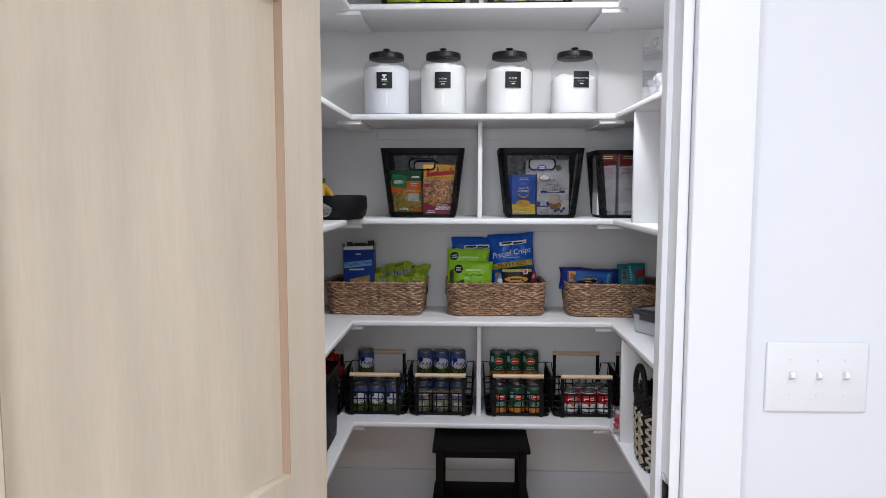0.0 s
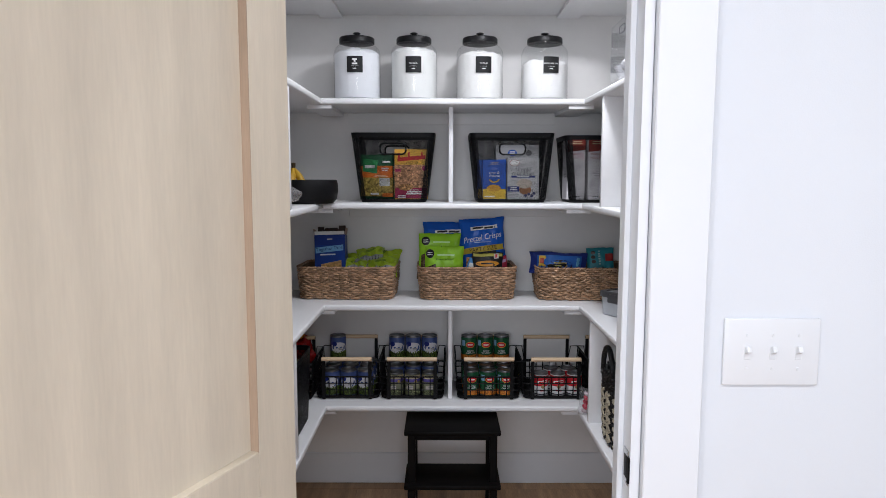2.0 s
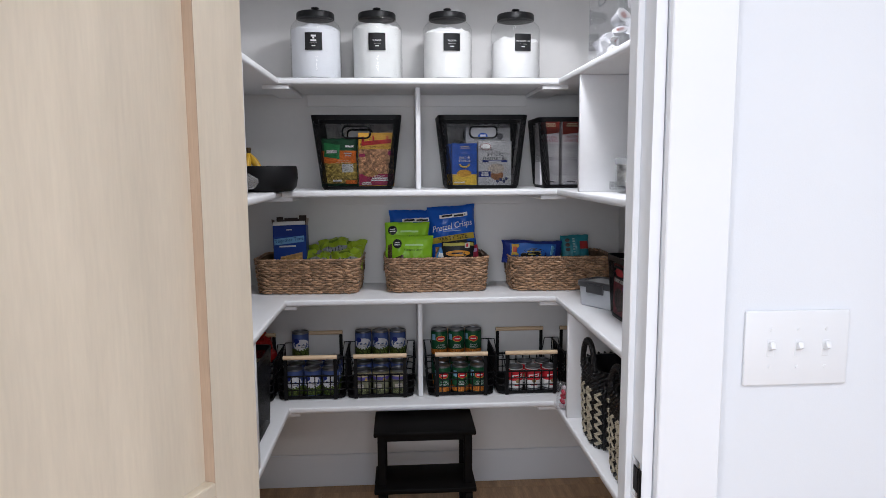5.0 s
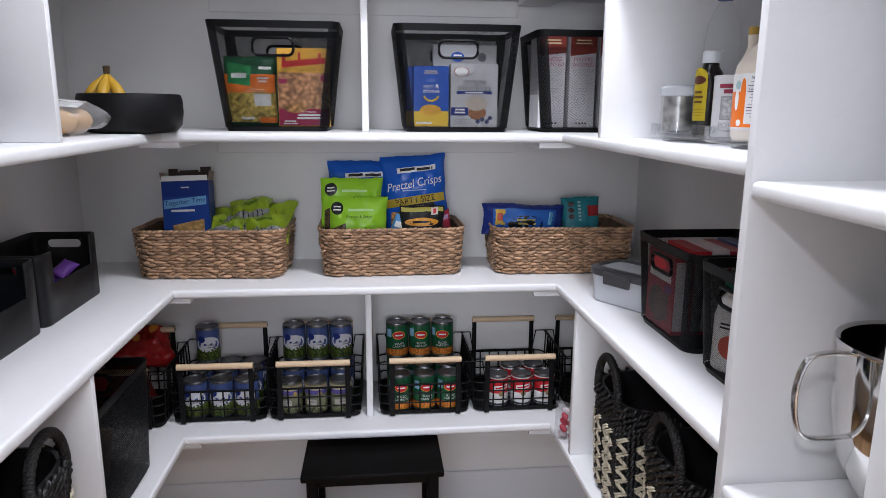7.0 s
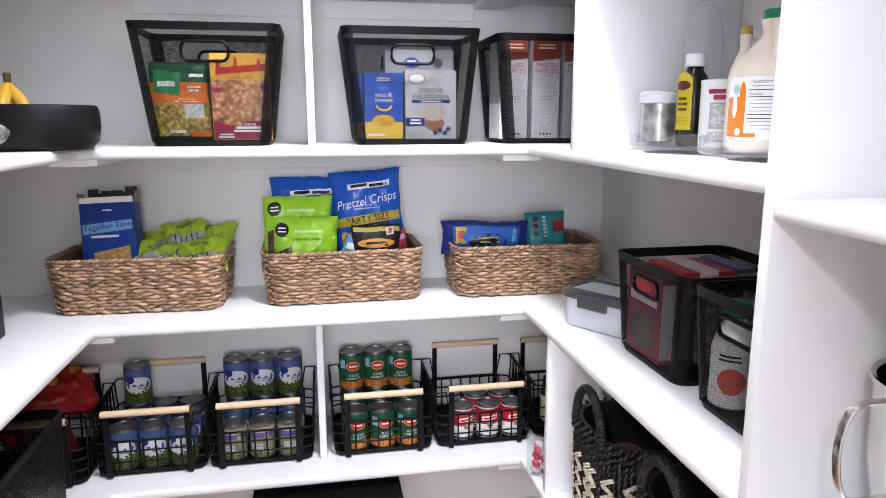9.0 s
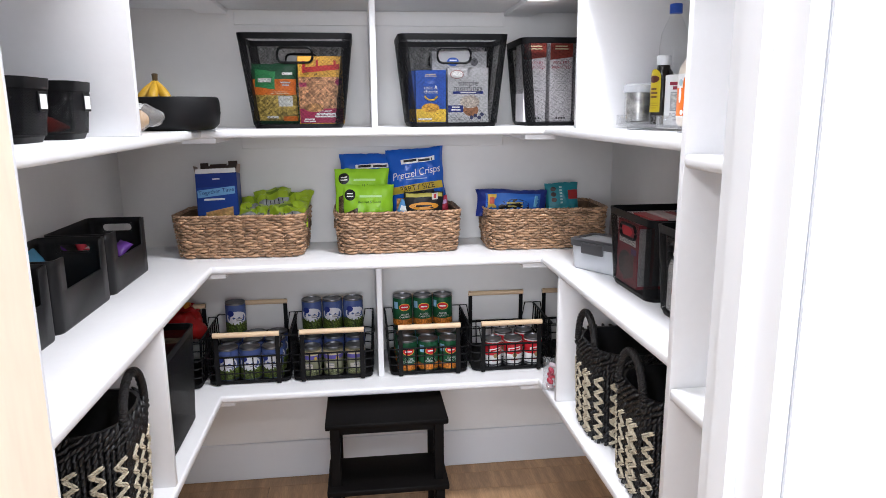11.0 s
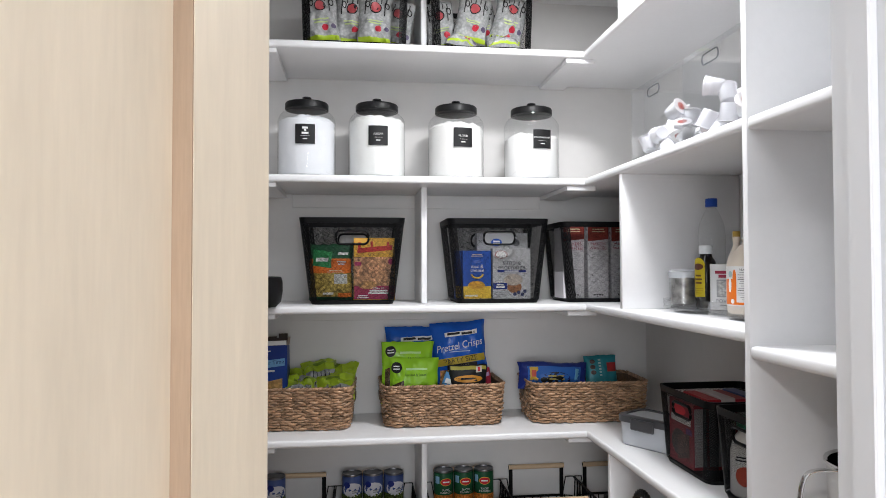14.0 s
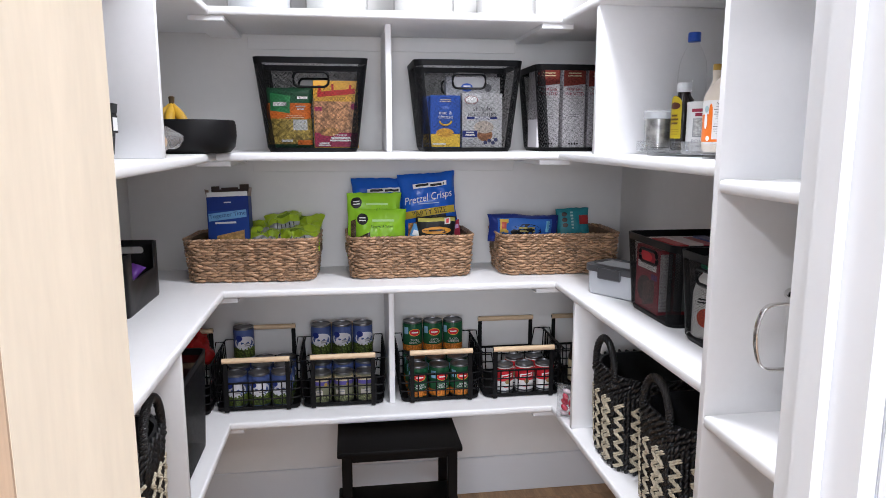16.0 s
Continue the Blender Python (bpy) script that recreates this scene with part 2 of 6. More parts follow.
for z in (0.25, 1.0, 1.80):
    bm = bmesh.new()
    bmesh.ops.create_cone(bm, segments=12, radius1=0.006, radius2=0.006, depth=0.09, cap_ends=True, matrix=pose(-0.004, -LT - 0.004, z))
    part("hinge", bm, STEEL, door, "steel hinge barrel", True)

strike = thing("strike_plate", "steel strike plate on the jamb, its latch hole a black block", "strike plate", at=pose(OR, 1.243, 1.045))
plate = part("plate", block(B(), -0.002, 0.0, -0.016, 0.016, -0.035, 0.035, 0.0008), STEEL, strike)
# the hole's dark inside as a black block; the plate is not cut
part("latch_hole_shade", block(B(), -0.0028, -0.002, -0.010, 0.010, -0.022, 0.022, 0.0003), BLACK, plate)
part("lip", block(B(), -0.0045, -0.001, -0.026, -0.016, -0.026, 0.026, 0.001), BLACK, strike)

switch = thing("light_switch", "white plastic wall plate with three toggle switches", "light switch", at=pose(0.628, YO, 1.28))
plate = part("wall_plate", block(B(), -0.09, 0.09, -0.007, 0, -0.064, 0.064, 0.003, 3), PLATE, switch, smooth=True)
for x in (-0.046, 0.002, 0.050):
    part("slot", block(B(), x - 0.006, x + 0.006, -0.0078, -0.0065, -0.014, 0.014, 0.0005), PLATE, plate)
    bm = block(B(), -0.0045, 0.0045, -0.010, 0.004, -0.006, 0.006, 0.002, 2)
    part("toggle", bm, PLATE, switch, smooth=True, at=pose(x, -0.008, 0.003, -28, 0, 0))
    for z in (-0.032, 0.032):
        bm = bmesh.new()
        bmesh.ops.create_cone(bm, segments=10, radius1=0.0032, radius2=0.0028, depth=0.0012, cap_ends=True, matrix=pose(x, -0.0074, z, 90, 0, 0))
        part("screw", bm, PLATE, plate)


# ---- shapes ----
def circle(r, z, n=24, cx=0.0, cy=0.0):
    return [Vector((cx + r * math.cos(2 * math.pi * i / n), cy + r * math.sin(2 * math.pi * i / n), z)) for i in range(n)]


def rrect(w, d, r, z, n=5, cx=0.0, cy=0.0, extra=()):
    """A rounded rectangle counter-clockwise from the front left; extra: x places added along the front and back edges."""
    pts = []
    for sx, sy, a0 in ((-1, -1, 180), (1, -1, 270), (1, 1, 0), (-1, 1, 90)):
        for i in range(n):
            a = radians(a0 + 90 * i / (n - 1))
            pts.append(Vector((cx + sx * (w / 2 - r) + r * math.cos(a), cy + sy * (d / 2 - r) + r * math.sin(a), z)))
        if sx * sy > 0:
            xs = extra if sy < 0 else tuple(reversed(extra))
            pts += [Vector((cx + x, cy + sy * d / 2, z)) for x in xs]
    return pts


def loft(bm, rings, low=True, high=True):
    vs = [[bm.verts.new(p) for p in ring] for ring in rings]
    n = len(vs[0])
    for a, b in zip(vs, vs[1:]):
        for i in range(n):
            bm.faces.new((a[i], a[(i + 1) % n], b[(i + 1) % n], b[i]))
    if low:
        bm.faces.new(list(reversed(vs[0])))
    if high:
        bm.faces.new(vs[-1])
    return bm


def lathe(profile, n=24, low=True, high=True, bm=None):
    return loft(bm or B(), [circle(max(r, 1e-4), z, n) for r, z in profile], low, high)


def tube(bm, pts, r, n=6, closed=False):
    pts = [Vector(p) for p in pts]
    rings = []
    up = Vector((0, 0, 1))
    for i, p in enumerate(pts):
        a = pts[i - 1] if i or closed else p
        b = pts[(i + 1) % len(pts)] if i < len(pts) - 1 or closed else p
        t = (b - a).normalized()
        side = t.cross(up)
        if side.length < 0.05:
            side = t.cross(Vector((0, 1, 0)))
        side.normalize()
        other = side.cross(t)
        rings.append([p + r * (math.cos(2 * math.pi * k / n) * side + math.sin(2 * math.pi * k / n) * other) for k in range(n)])
    if closed:
        rings.append(rings[0])
    return loft(bm, rings, not closed, not closed)


def arc(w, h, r, n=5):
    """Rounded-rectangle outline in x and z round the origin."""
    return [(p.x, 0, p.y) for p in rrect(w, h, r, 0, n)]


# printed surfaces: a wrap takes x, z and a lift to a place on the thing
def flat(d):
    return lambda x, z, lift: Vector((x, -d - lift, z))


def round_can(r):
    return lambda x, z, lift: Vector(((r + lift) * math.sin(x / r), -(r + lift) * math.cos(x / r), z))


def patch(parent, name, wrap, x0, x1, z0, z1, mat, oval=False, lift=0.0006, nx=12, nz=8, label="", skew=0.0):
    bm = B()
    cx, cz = (x0 + x1) / 2, (z0 + z1) / 2
    if oval:
        mid = bm.verts.new(wrap(cx, cz, lift))
        rings = []
        for k in (0.5, 1.0):
            rings.append([bm.verts.new(wrap(cx + k * (x1 - x0) / 2 * math.cos(a), cz + k * (z1 - z0) / 2 * math.sin(a), lift)) for a in [2 * math.pi * i / 18 for i in range(18)]])
        for i in range(18):
            bm.faces.new((mid, rings[0][i], rings[0][(i + 1) % 18]))
            bm.faces.new((rings[0][i], rings[1][i], rings[1][(i + 1) % 18], rings[0][(i + 1) % 18]))
    else:
        g = [[bm.verts.new(wrap(x0 + (x1 - x0) * i / nx, z0 + (z1 - z0) * j / nz + skew * (i / nx - 0.5), lift)) for i in range(nx + 1)] for j in range(nz + 1)]
        for j in range(nz):
            for i in range(nx):
                bm.faces.new((g[j][i], g[j][i + 1], g[j + 1][i + 1], g[j + 1][i]))
    return part(name, bm, mat, parent, label, smooth=True)


def lettering(parent, body, wrap, x, z, size, mat, lift=0.0012, stretch=1.0, tilt=0.0, italic=0.0):
    cu = bpy.data.curves.new("lettering", "FONT")
    cu.body, cu.size, cu.align_x, cu.align_y, cu.resolution_u, cu.shear = body, size, "CENTER", "CENTER", 3, italic
    ob = bpy.data.objects.new("lettering", cu)
    me = bpy.data.meshes.new_from_object(ob)
    bpy.data.objects.remove(ob)
    ca, sa = math.cos(radians(tilt)), math.sin(radians(tilt))
    for v in me.vertices:
        px, pz = v.co.x * stretch, v.co.y
        v.co = wrap(x + px * ca - pz * sa, z + px * sa + pz * ca, lift)
    me.materials.clear()
    me.materials.append(mat)
    return part("lettering", me, None, parent)


def bars(parent, wrap, x, z, w, rows, mat, pitch=0.005, h=0.0022, lift=0.0011):
    """Lines of print too small to read."""
    rnd = random.Random(int(abs(x * 977 + z * 313 + w * 71) * 1000))
    for k in range(rows):
        ww = w * rnd.uniform(0.6, 1.0)
        patch(parent, "print_line", wrap, x - ww / 2, x + ww / 2, z - k * pitch, z - k * pitch + h, mat, lift=lift, nx=4, nz=1)


INK = {}


def ink(r, g, b, rough=0.38, mottle=0.0, scale=60.0):
    """Printed card or film of one colour; mottle for pictures of food."""
    key = (r, g, b, rough, mottle, scale)
    if key not in INK:
        INK[key] = material("print", (r, g, b), rough, vary=mottle * 0.5 or 0.03, scale=scale if mottle else 15, fine=mottle * 0.4, cells=mottle * 0.85, coat=0.05, spec=0.25)
    return INK[key]


WHITE, NEAR_BLACK, RED, NAVY = ink(0.80, 0.80, 0.79), ink(0.015, 0.015, 0.016), ink(0.55, 0.02, 0.03), ink(0.015, 0.03, 0.19)
BLUE, GREENF, LIME, ORANGE = ink(0.018, 0.085, 0.42), ink(0.012, 0.085, 0.035), ink(0.33, 0.62, 0.05), ink(0.75, 0.17, 0.02)
YELLOW, CREAM, TAN, GREY = ink(0.80, 0.52, 0.05), ink(0.74, 0.62, 0.40), ink(0.52, 0.30, 0.12), ink(0.30, 0.30, 0.31)
PASTA = ink(0.56, 0.27, 0.09, 0.4, 0.7, 50)
NOODLE = ink(0.50, 0.36, 0.08, 0.4, 0.65, 60)
BEANS = ink(0.085, 0.125, 0.025, 0.4, 0.8, 120)
CARROT = ink(0.62, 0.20, 0.03, 0.4, 0.5, 80)
COOKIE = ink(0.60, 0.36, 0.13, 0.5, 0.35, 70)
TIN = material("tin_plate", (0.22, 0.22, 0.23), 0.42, 1.0, vary=0.05, scale=30)
BEECH = material("beech_dowel", (0.68, 0.50, 0.32), 0.5, vary=0.1, scale=10, fine=0.08, stretch=(0.5, 8, 8))
WIRE = material("black_powder_coat", (0.005, 0.005, 0.0055), 0.5, vary=0.1, scale=30, bump=0.1, bump_scale=400, spec=0.15)


def clear_glass(name, tint=(1, 1, 1), ior=1.45, rough=0.02, haze=0.0):
    """Thin clear glass or acrylic: light passes, and the surface mirrors at grazing angles."""
    m = bpy.data.materials.new(name)
    m.use_nodes = True
    n, l = m.node_tree.nodes, m.node_tree.links
    n.remove(n["Principled BSDF"])
    tr, gl, mix, fr = n.new("ShaderNodeBsdfTransparent"), n.new("ShaderNodeBsdfGlossy"), n.new("ShaderNodeMixShader"), n.new("ShaderNodeLayerWeight")
    tr.inputs[0].default_value = (*tint, 1)
    gl.inputs["Roughness"].default_value = rough
    fr.inputs["Blend"].default_value = 0.5
    pw = n.new("ShaderNodeMath")
    pw.operation, pw.inputs[1].default_value = "POWER", 4.0
    r = n.new("ShaderNodeMapRange")
    r.inputs["To Min"].default_value, r.inputs["To Max"].default_value = ((ior - 1) / (ior + 1)) ** 2, 0.65
    l.new(fr.outputs["Facing"], pw.inputs[0])
    l.new(pw.outputs[0], r.inputs["Value"])
    l.new(r.outputs[0], mix.inputs[0])
    l.new(tr.outputs[0], mix.inputs[1])
    l.new(gl.outputs[0], mix.inputs[2])
    last = mix.outputs[0]
    if haze:
        df, m2 = n.new("ShaderNodeBsdfDiffuse"), n.new("ShaderNodeMixShader")
        df.inputs[0].default_value = (*tint, 1)
        m2.inputs[0].default_value = haze
        l.new(last, m2.inputs[1])
        l.new(df.outputs[0], m2.inputs[2])
        last = m2.outputs[0]
    l.new(last, n["Material Output"].inputs[0])
    return m


GLASS = clear_glass("jar_glass", (0.985, 0.99, 0.99))
ACRYLIC = clear_glass("clear_acrylic", (0.98, 0.985, 0.99), haze=0.015)
FROST = clear_glass("cloudy_plastic", (0.85, 0.87, 0.90), rough=0.2, haze=0.45)


def expanded_mesh(name, pitch, low, high):
    """Black steel mesh: a diamond lattice of strands with open holes."""
    m = bpy.data.materials.new(name)
    m.use_nodes = True
    n, l = m.node_tree.nodes, m.node_tree.links
    p, out = n["Principled BSDF"], n["Material Output"]
    p.inputs["Base Color"].default_value, p.inputs["Roughness"].default_value = (0.004, 0.004, 0.0045, 1), 0.45
    p.inputs["Specular IOR Level"].default_value = 0.08
    co = n.new("ShaderNodeTexCoord")
    waves = []
    for way in ((1, 1, 1.0), (1, 1, -1.0)):
        d = n.new("ShaderNodeVectorMath")
        d.operation = "DOT_PRODUCT"
        d.inputs[1].default_value = tuple(2 * math.pi / pitch * w for w in way)
        s = n.new("ShaderNodeMath")
        s.operation = "SINE"
        l.new(co.outputs["Object"], d.inputs[0])
        l.new(d.outputs["Value"], s.inputs[0])
        waves.append(s.outputs[0])
    top = n.new("ShaderNodeMath")
    top.operation = "MAXIMUM"
    l.new(waves[0], top.inputs[0])
    l.new(waves[1], top.inputs[1])
    r = n.new("ShaderNodeMapRange")
    r.inputs["From Min"].default_value, r.inputs["From Max"].default_value = low, high
    l.new(top.outputs[0], r.inputs["Value"])
    tr, mix = n.new("ShaderNodeBsdfTransparent"), n.new("ShaderNodeMixShader")
    l.new(r.outputs[0], mix.inputs[0])
    l.new(tr.outputs[0], mix.inputs[1])
    l.new(p.outputs[0], mix.inputs[2])
    l.new(mix.outputs[0], out.inputs[0])
    return m


MESH = expanded_mesh("black_steel_mesh", 0.0044, 0.68, 0.86)
MESHCORNER = expanded_mesh("folded_mesh_corner", 0.0044, -2.0, 0.2)
MESHDENSE = expanded_mesh("close_steel_mesh", 0.0052, -1.5, 0.75)


# ---- kinds of things ----
def mesh_bin(at, w, d, h, shrink=0.82, label="black steel mesh storage bin with cut-out handles", handle=0.11, open_front=False, wall=None, sides=(-1, 1)):
    """An open bin of black mesh, wider at the rim, with a solid band at the rim and a ring handle in two faces."""
    bin_ = thing("mesh_bin", label, "storage bin", "mesh bins", at=at)
    hx = handle / 2
    hole = min(0.045, h * 0.14)
    zs = (0.012, h * 0.70, h * 0.70 + hole, h - 0.018)
    rings = []
    for z in zs:
        k = shrink + (1 - shrink) * z / h
        rings.append(rrect(w * k, d * (0.5 + k / 2), 0.029, z, 5, extra=(-hx, hx)))
    bm = loft(B(), rings, False, False)
    n = len(rings[0])
    gone = [f for f in bm.faces if abs(f.calc_center_median().x) < hx * 0.5 and zs[1] < f.calc_center_median().z < zs[2] and abs(f.calc_center_median().y) > d * 0.3 and (1 if f.calc_center_median().y > 0 else -1) in sides]
    bmesh.ops.delete(bm, geom=gone, context="FACES")
    if open_front:
        bmesh.ops.delete(bm, geom=[f for f in bm.faces if f.calc_center_median().y < -d * 0.38 and abs(f.calc_center_median().x) < w * 0.40], context="FACES")
    for f in bm.faces:
        c = f.calc_center_median()
        k = shrink + (1 - shrink) * c.z / h
        if d > 0.2 and abs(c.x) > w * k / 2 - 0.024 and abs(c.y) > d * (0.5 + k / 2) / 2 - 0.027:
            f.material_index = 1
    part("mesh_wall", bm, (wall or MESH, MESHCORNER), bin_, smooth=True)
    bm = B()
    r0, r1 = rrect(w * 0.985 + 0.002, d * 0.985 + 0.002, 0.029, h - 0.020), rrect(w + 0.002, d + 0.002, 0.030, h)
    r2, r3 = rrect(w - 0.010, d - 0.010, 0.026, h), rrect(w * 0.985 - 0.010, d * 0.985 - 0.010, 0.025, h - 0.020)
    loft(bm, [r0, r1, r2, r3, r0], False, False)
    part("rim", bm, BLACK, bin_, smooth=True)
    part("base", loft(B(), [rrect(w * shrink - 0.012, d * 0.9, 0.03, 0), rrect(w * shrink, d * (0.5 + shrink / 2), 0.035, 0.012), rrect(w * shrink - 0.006, d * 0.9, 0.033, 0.013)]), BLACK, bin_, smooth=True)
    for sy in (1,) if open_front else sides:
        k = 0.5 + (shrink + (1 - shrink) * 0.77) / 2
        tilt = math.degrees(math.atan2(d * (1 - shrink) / 4, h))
        ring = B()
        tube(ring, arc(handle + 0.006, hole + 0.005, min(0.018, hole * 0.45)), 0.0045 if hole > 0.03 else 0.003, 6, True)
        part("handle", ring, BLACK, bin_, smooth=True, at=pose(0, sy * d * k / 2, h * 0.70 + hole / 2, sy * -tilt))
    return bin_


def carton(name, at, w, h, d, mat, label, category="food box", group=""):
    box = thing(name, label, category, group, at=at)
    part("body", block(B(), -w / 2, w / 2, -d / 2, d / 2, 0, h, 0.0012), mat, box)
    return box


def pillow(w, h, d, seed=0, crumple=1.0):
    """The front surface of a filled bag w by h: depth at x, z, with creases."""
    def depth(x, z):
        u, v = max(-1, min(1, 2 * x / w)), max(-1, min(1, 2 * z / h - 1))
        body = max(0.0, (1 - abs(u) ** 2.6) * (1 - abs(v) ** 2.6)) ** 0.55
        n = noise.noise(Vector((x * 28 + seed * 7.3, z * 24, seed * 3.1)))
        n2 = noise.noise(Vector((x * 70 + seed, z * 55, seed * 1.7)))
        fold = (1 - abs(noise.noise(Vector((x * 17 + z * 9 + seed * 2.7, z * 15 - x * 6, seed * 4.3))))) ** 5
        return 0.0016 + d / 2 * body + body ** 0.4 * crumple * (0.006 * n + 0.0025 * n2 + 0.0045 * fold) * min(1.0, d / 0.05)
    return depth


def bag(name, at, w, h, d, mat, label, category="snack bag", group="", seed=1, crumple=1.0):
    """A filled pillow bag with crimped ends. Returns the thing and the wrap of its front."""
    sack = thing(name, label, category, group, at=at)
    depth = pillow(w, h, d, seed, crumple)

    def sway(x, z):
        f = max(0, min(1, z / h))
        pull = 0.05 * math.sin(math.pi * f) - 0.035 * noise.noise(Vector((seed * 2.3, z * 22, 4.0 if x > 0 else 9.0)))
        return x * (1 - pull) + w * 0.035 * noise.noise(Vector((z * 11, seed * 1.9, 2.0)))

    def hem(x):
        return 0.030 * w * noise.noise(Vector((x * 2.2 / w, seed * 6.1, 1.0))) + 0.004 * noise.noise(Vector((x * 45, seed * 5.0, 0)))

    bm = B()
    nx, nz = 24, 28
    sides = []
    for s in (-1, 1):
        g = []
        for j in range(nz + 1):
            row = []
            for i in range(nx + 1):
                x, z = w * (i / nx - 0.5), h * j / nz
                edge = i in (0, nx)
                zz = z + hem(x) * 2.4 * max(0.0, z / h - 0.6)
                row.append(bm.verts.new((sway(x, z), 0 if edge else s * depth(x, z) * (1 if s < 0 else 0.8), zz)))
            g.append(row)
        sides.append(g)
    for s, g in zip((-1, 1), sides):
        for j in range(nz):
            for i in range(nx):
                q = (g[j][i], g[j][i + 1], g[j + 1][i + 1], g[j + 1][i])
                bm.faces.new(q if s < 0 else tuple(reversed(q)))
    bmesh.ops.remove_doubles(bm, verts=bm.verts, dist=1e-5)
    part("film", bm, mat, sack, smooth=True)
    return sack, (lambda x, z, lift: Vector((sway(x, z), -depth(x, z) - lift - 0.0012, z + hem(x) * 2.4 * max(0.0, z / h - 0.6))))


def can(at, r, h, base, label):
    tin = thing("tin_can", label, "tin can", "tin cans", at=at)
    part("can", lathe([(r * 0.93, 0.004), (r * 0.93, 0), (r, 0.001), (r + 0.0008, 0.003), (r, 0.006), (r, h - 0.006), (r + 0.0008, h - 0.003), (r, h), (r - 0.003, h), (r - 0.004, h - 0.004), (r * 0.6, h - 0.0045), (r * 0.58, h - 0.0038)], 28), TIN, tin, "bright tin plate", True)
    part("paper_label", lathe([(r + 0.0005, 0.008), (r + 0.0007, 0.009), (r + 0.0007, h - 0.009), (r + 0.0005, h - 0.008)], 28, False, False), base, tin, smooth=True)
    return tin, round_can(r + 0.0008)


R, H = 0.0382, 0.127


def bean_can(at):
    c, w = can(at, R, H, ink(0.065, 0.10, 0.26), "tin of green beans with a blue and white label")
    patch(c, "label_picture", w, -0.11, 0.11, 0.010, 0.051, BEANS, lift=0.0004, nx=26)
    patch(c, "label_field", w, -0.036, 0.046, 0.042, 0.096, ink(0.66, 0.66, 0.70), oval=True, lift=0.0007)
    patch(c, "logo", w, -0.030, -0.004, 0.076, 0.100, NAVY, oval=True, lift=0.001)
    bars(c, w, 0.014, 0.064, 0.034, 2, GREY, 0.007, 0.004)
    return c


def carrot_can(at):
    c, w = can(at, R, H, GREENF, "tin of sliced carrots with a dark green label")
    patch(c, "label_picture", w, -0.11, 0.11, 0.010, 0.034, CARROT, lift=0.0004, nx=26)
    patch(c, "label_corner", w, -0.046, -0.026, 0.078, 0.106, ink(0.25, 0.45, 0.62), lift=0.0005, nx=4)
    patch(c, "logo_edge", w, -0.022, 0.024, 0.070, 0.100, YELLOW, oval=True, lift=0.0007)
    logo = patch(c, "logo", w, -0.020, 0.022, 0.072, 0.098, RED, oval=True, lift=0.001)
    patch(logo, "print_line", w, -0.012, 0.014, 0.0825, 0.0875, WHITE, lift=0.0013, nz=1)
    lettering(c, "SLICED", w, 0.002, 0.0540, 0.0105, WHITE)
    lettering(c, "CARROTS", w, 0.002, 0.0435, 0.0105, WHITE)
    return c


def mushroom_can(at):
    c, w = can(at, 0.036, 0.116, ink(0.20, 0.20, 0.13), "small tin with a cream, purple and green label")
    patch(c, "label_band", w, -0.10, 0.10, 0.086, 0.103, ink(0.52, 0.44, 0.28), lift=0.0004, nx=26)
    patch(c, "label_band", w, -0.10, 0.10, 0.072, 0.086, ink(0.10, 0.08, 0.30), lift=0.0005, nx=26)
    patch(c, "label_field", w, -0.026, 0.010, 0.034, 0.052, ink(0.55, 0.50, 0.44), lift=0.0006)
    patch(c, "label_picture", w, -0.10, 0.10, 0.010, 0.034, ink(0.20, 0.22, 0.11, 0.4, 0.8, 130), lift=0.0005, nx=26)
    patch(c, "logo", w, 0.016, 0.028, 0.068, 0.082, ink(0.45, 0.30, 0.08), oval=True, lift=0.0009)
    bars(c, w, -0.002, 0.052, 0.026, 2, GREY, 0.008, 0.004)
    return c


def soup_can(at):
    c, w = can(at, 0.0350, 0.114, WHITE, "red and white tin of condensed soup")
    patch(c, "label_band", w, -0.104, 0.104, 0.052, 0.102, RED, lift=0.0004, nx=28)
    patch(c, "medallion", w, -0.009, 0.009, 0.041, 0.059, ink(0.35, 0.26, 0.12), oval=True, lift=0.0009)
    patch(c, "logo", w, -0.026, 0.024, 0.066, 0.080, WHITE, lift=0.0008, nz=2, skew=0.006)
    patch(c, "logo", w, -0.020, 0.020, 0.070, 0.076, RED, lift=0.0011, nz=1, skew=0.006)
    patch(c, "label_band", w, -0.104, 0.104, 0.010, 0.016, ink(0.05, 0.05, 0.06), lift=0.0005, nx=28)
    bars(c, w, 0.0, 0.028, 0.03, 1, RED, 0.006, 0.005)
    return c


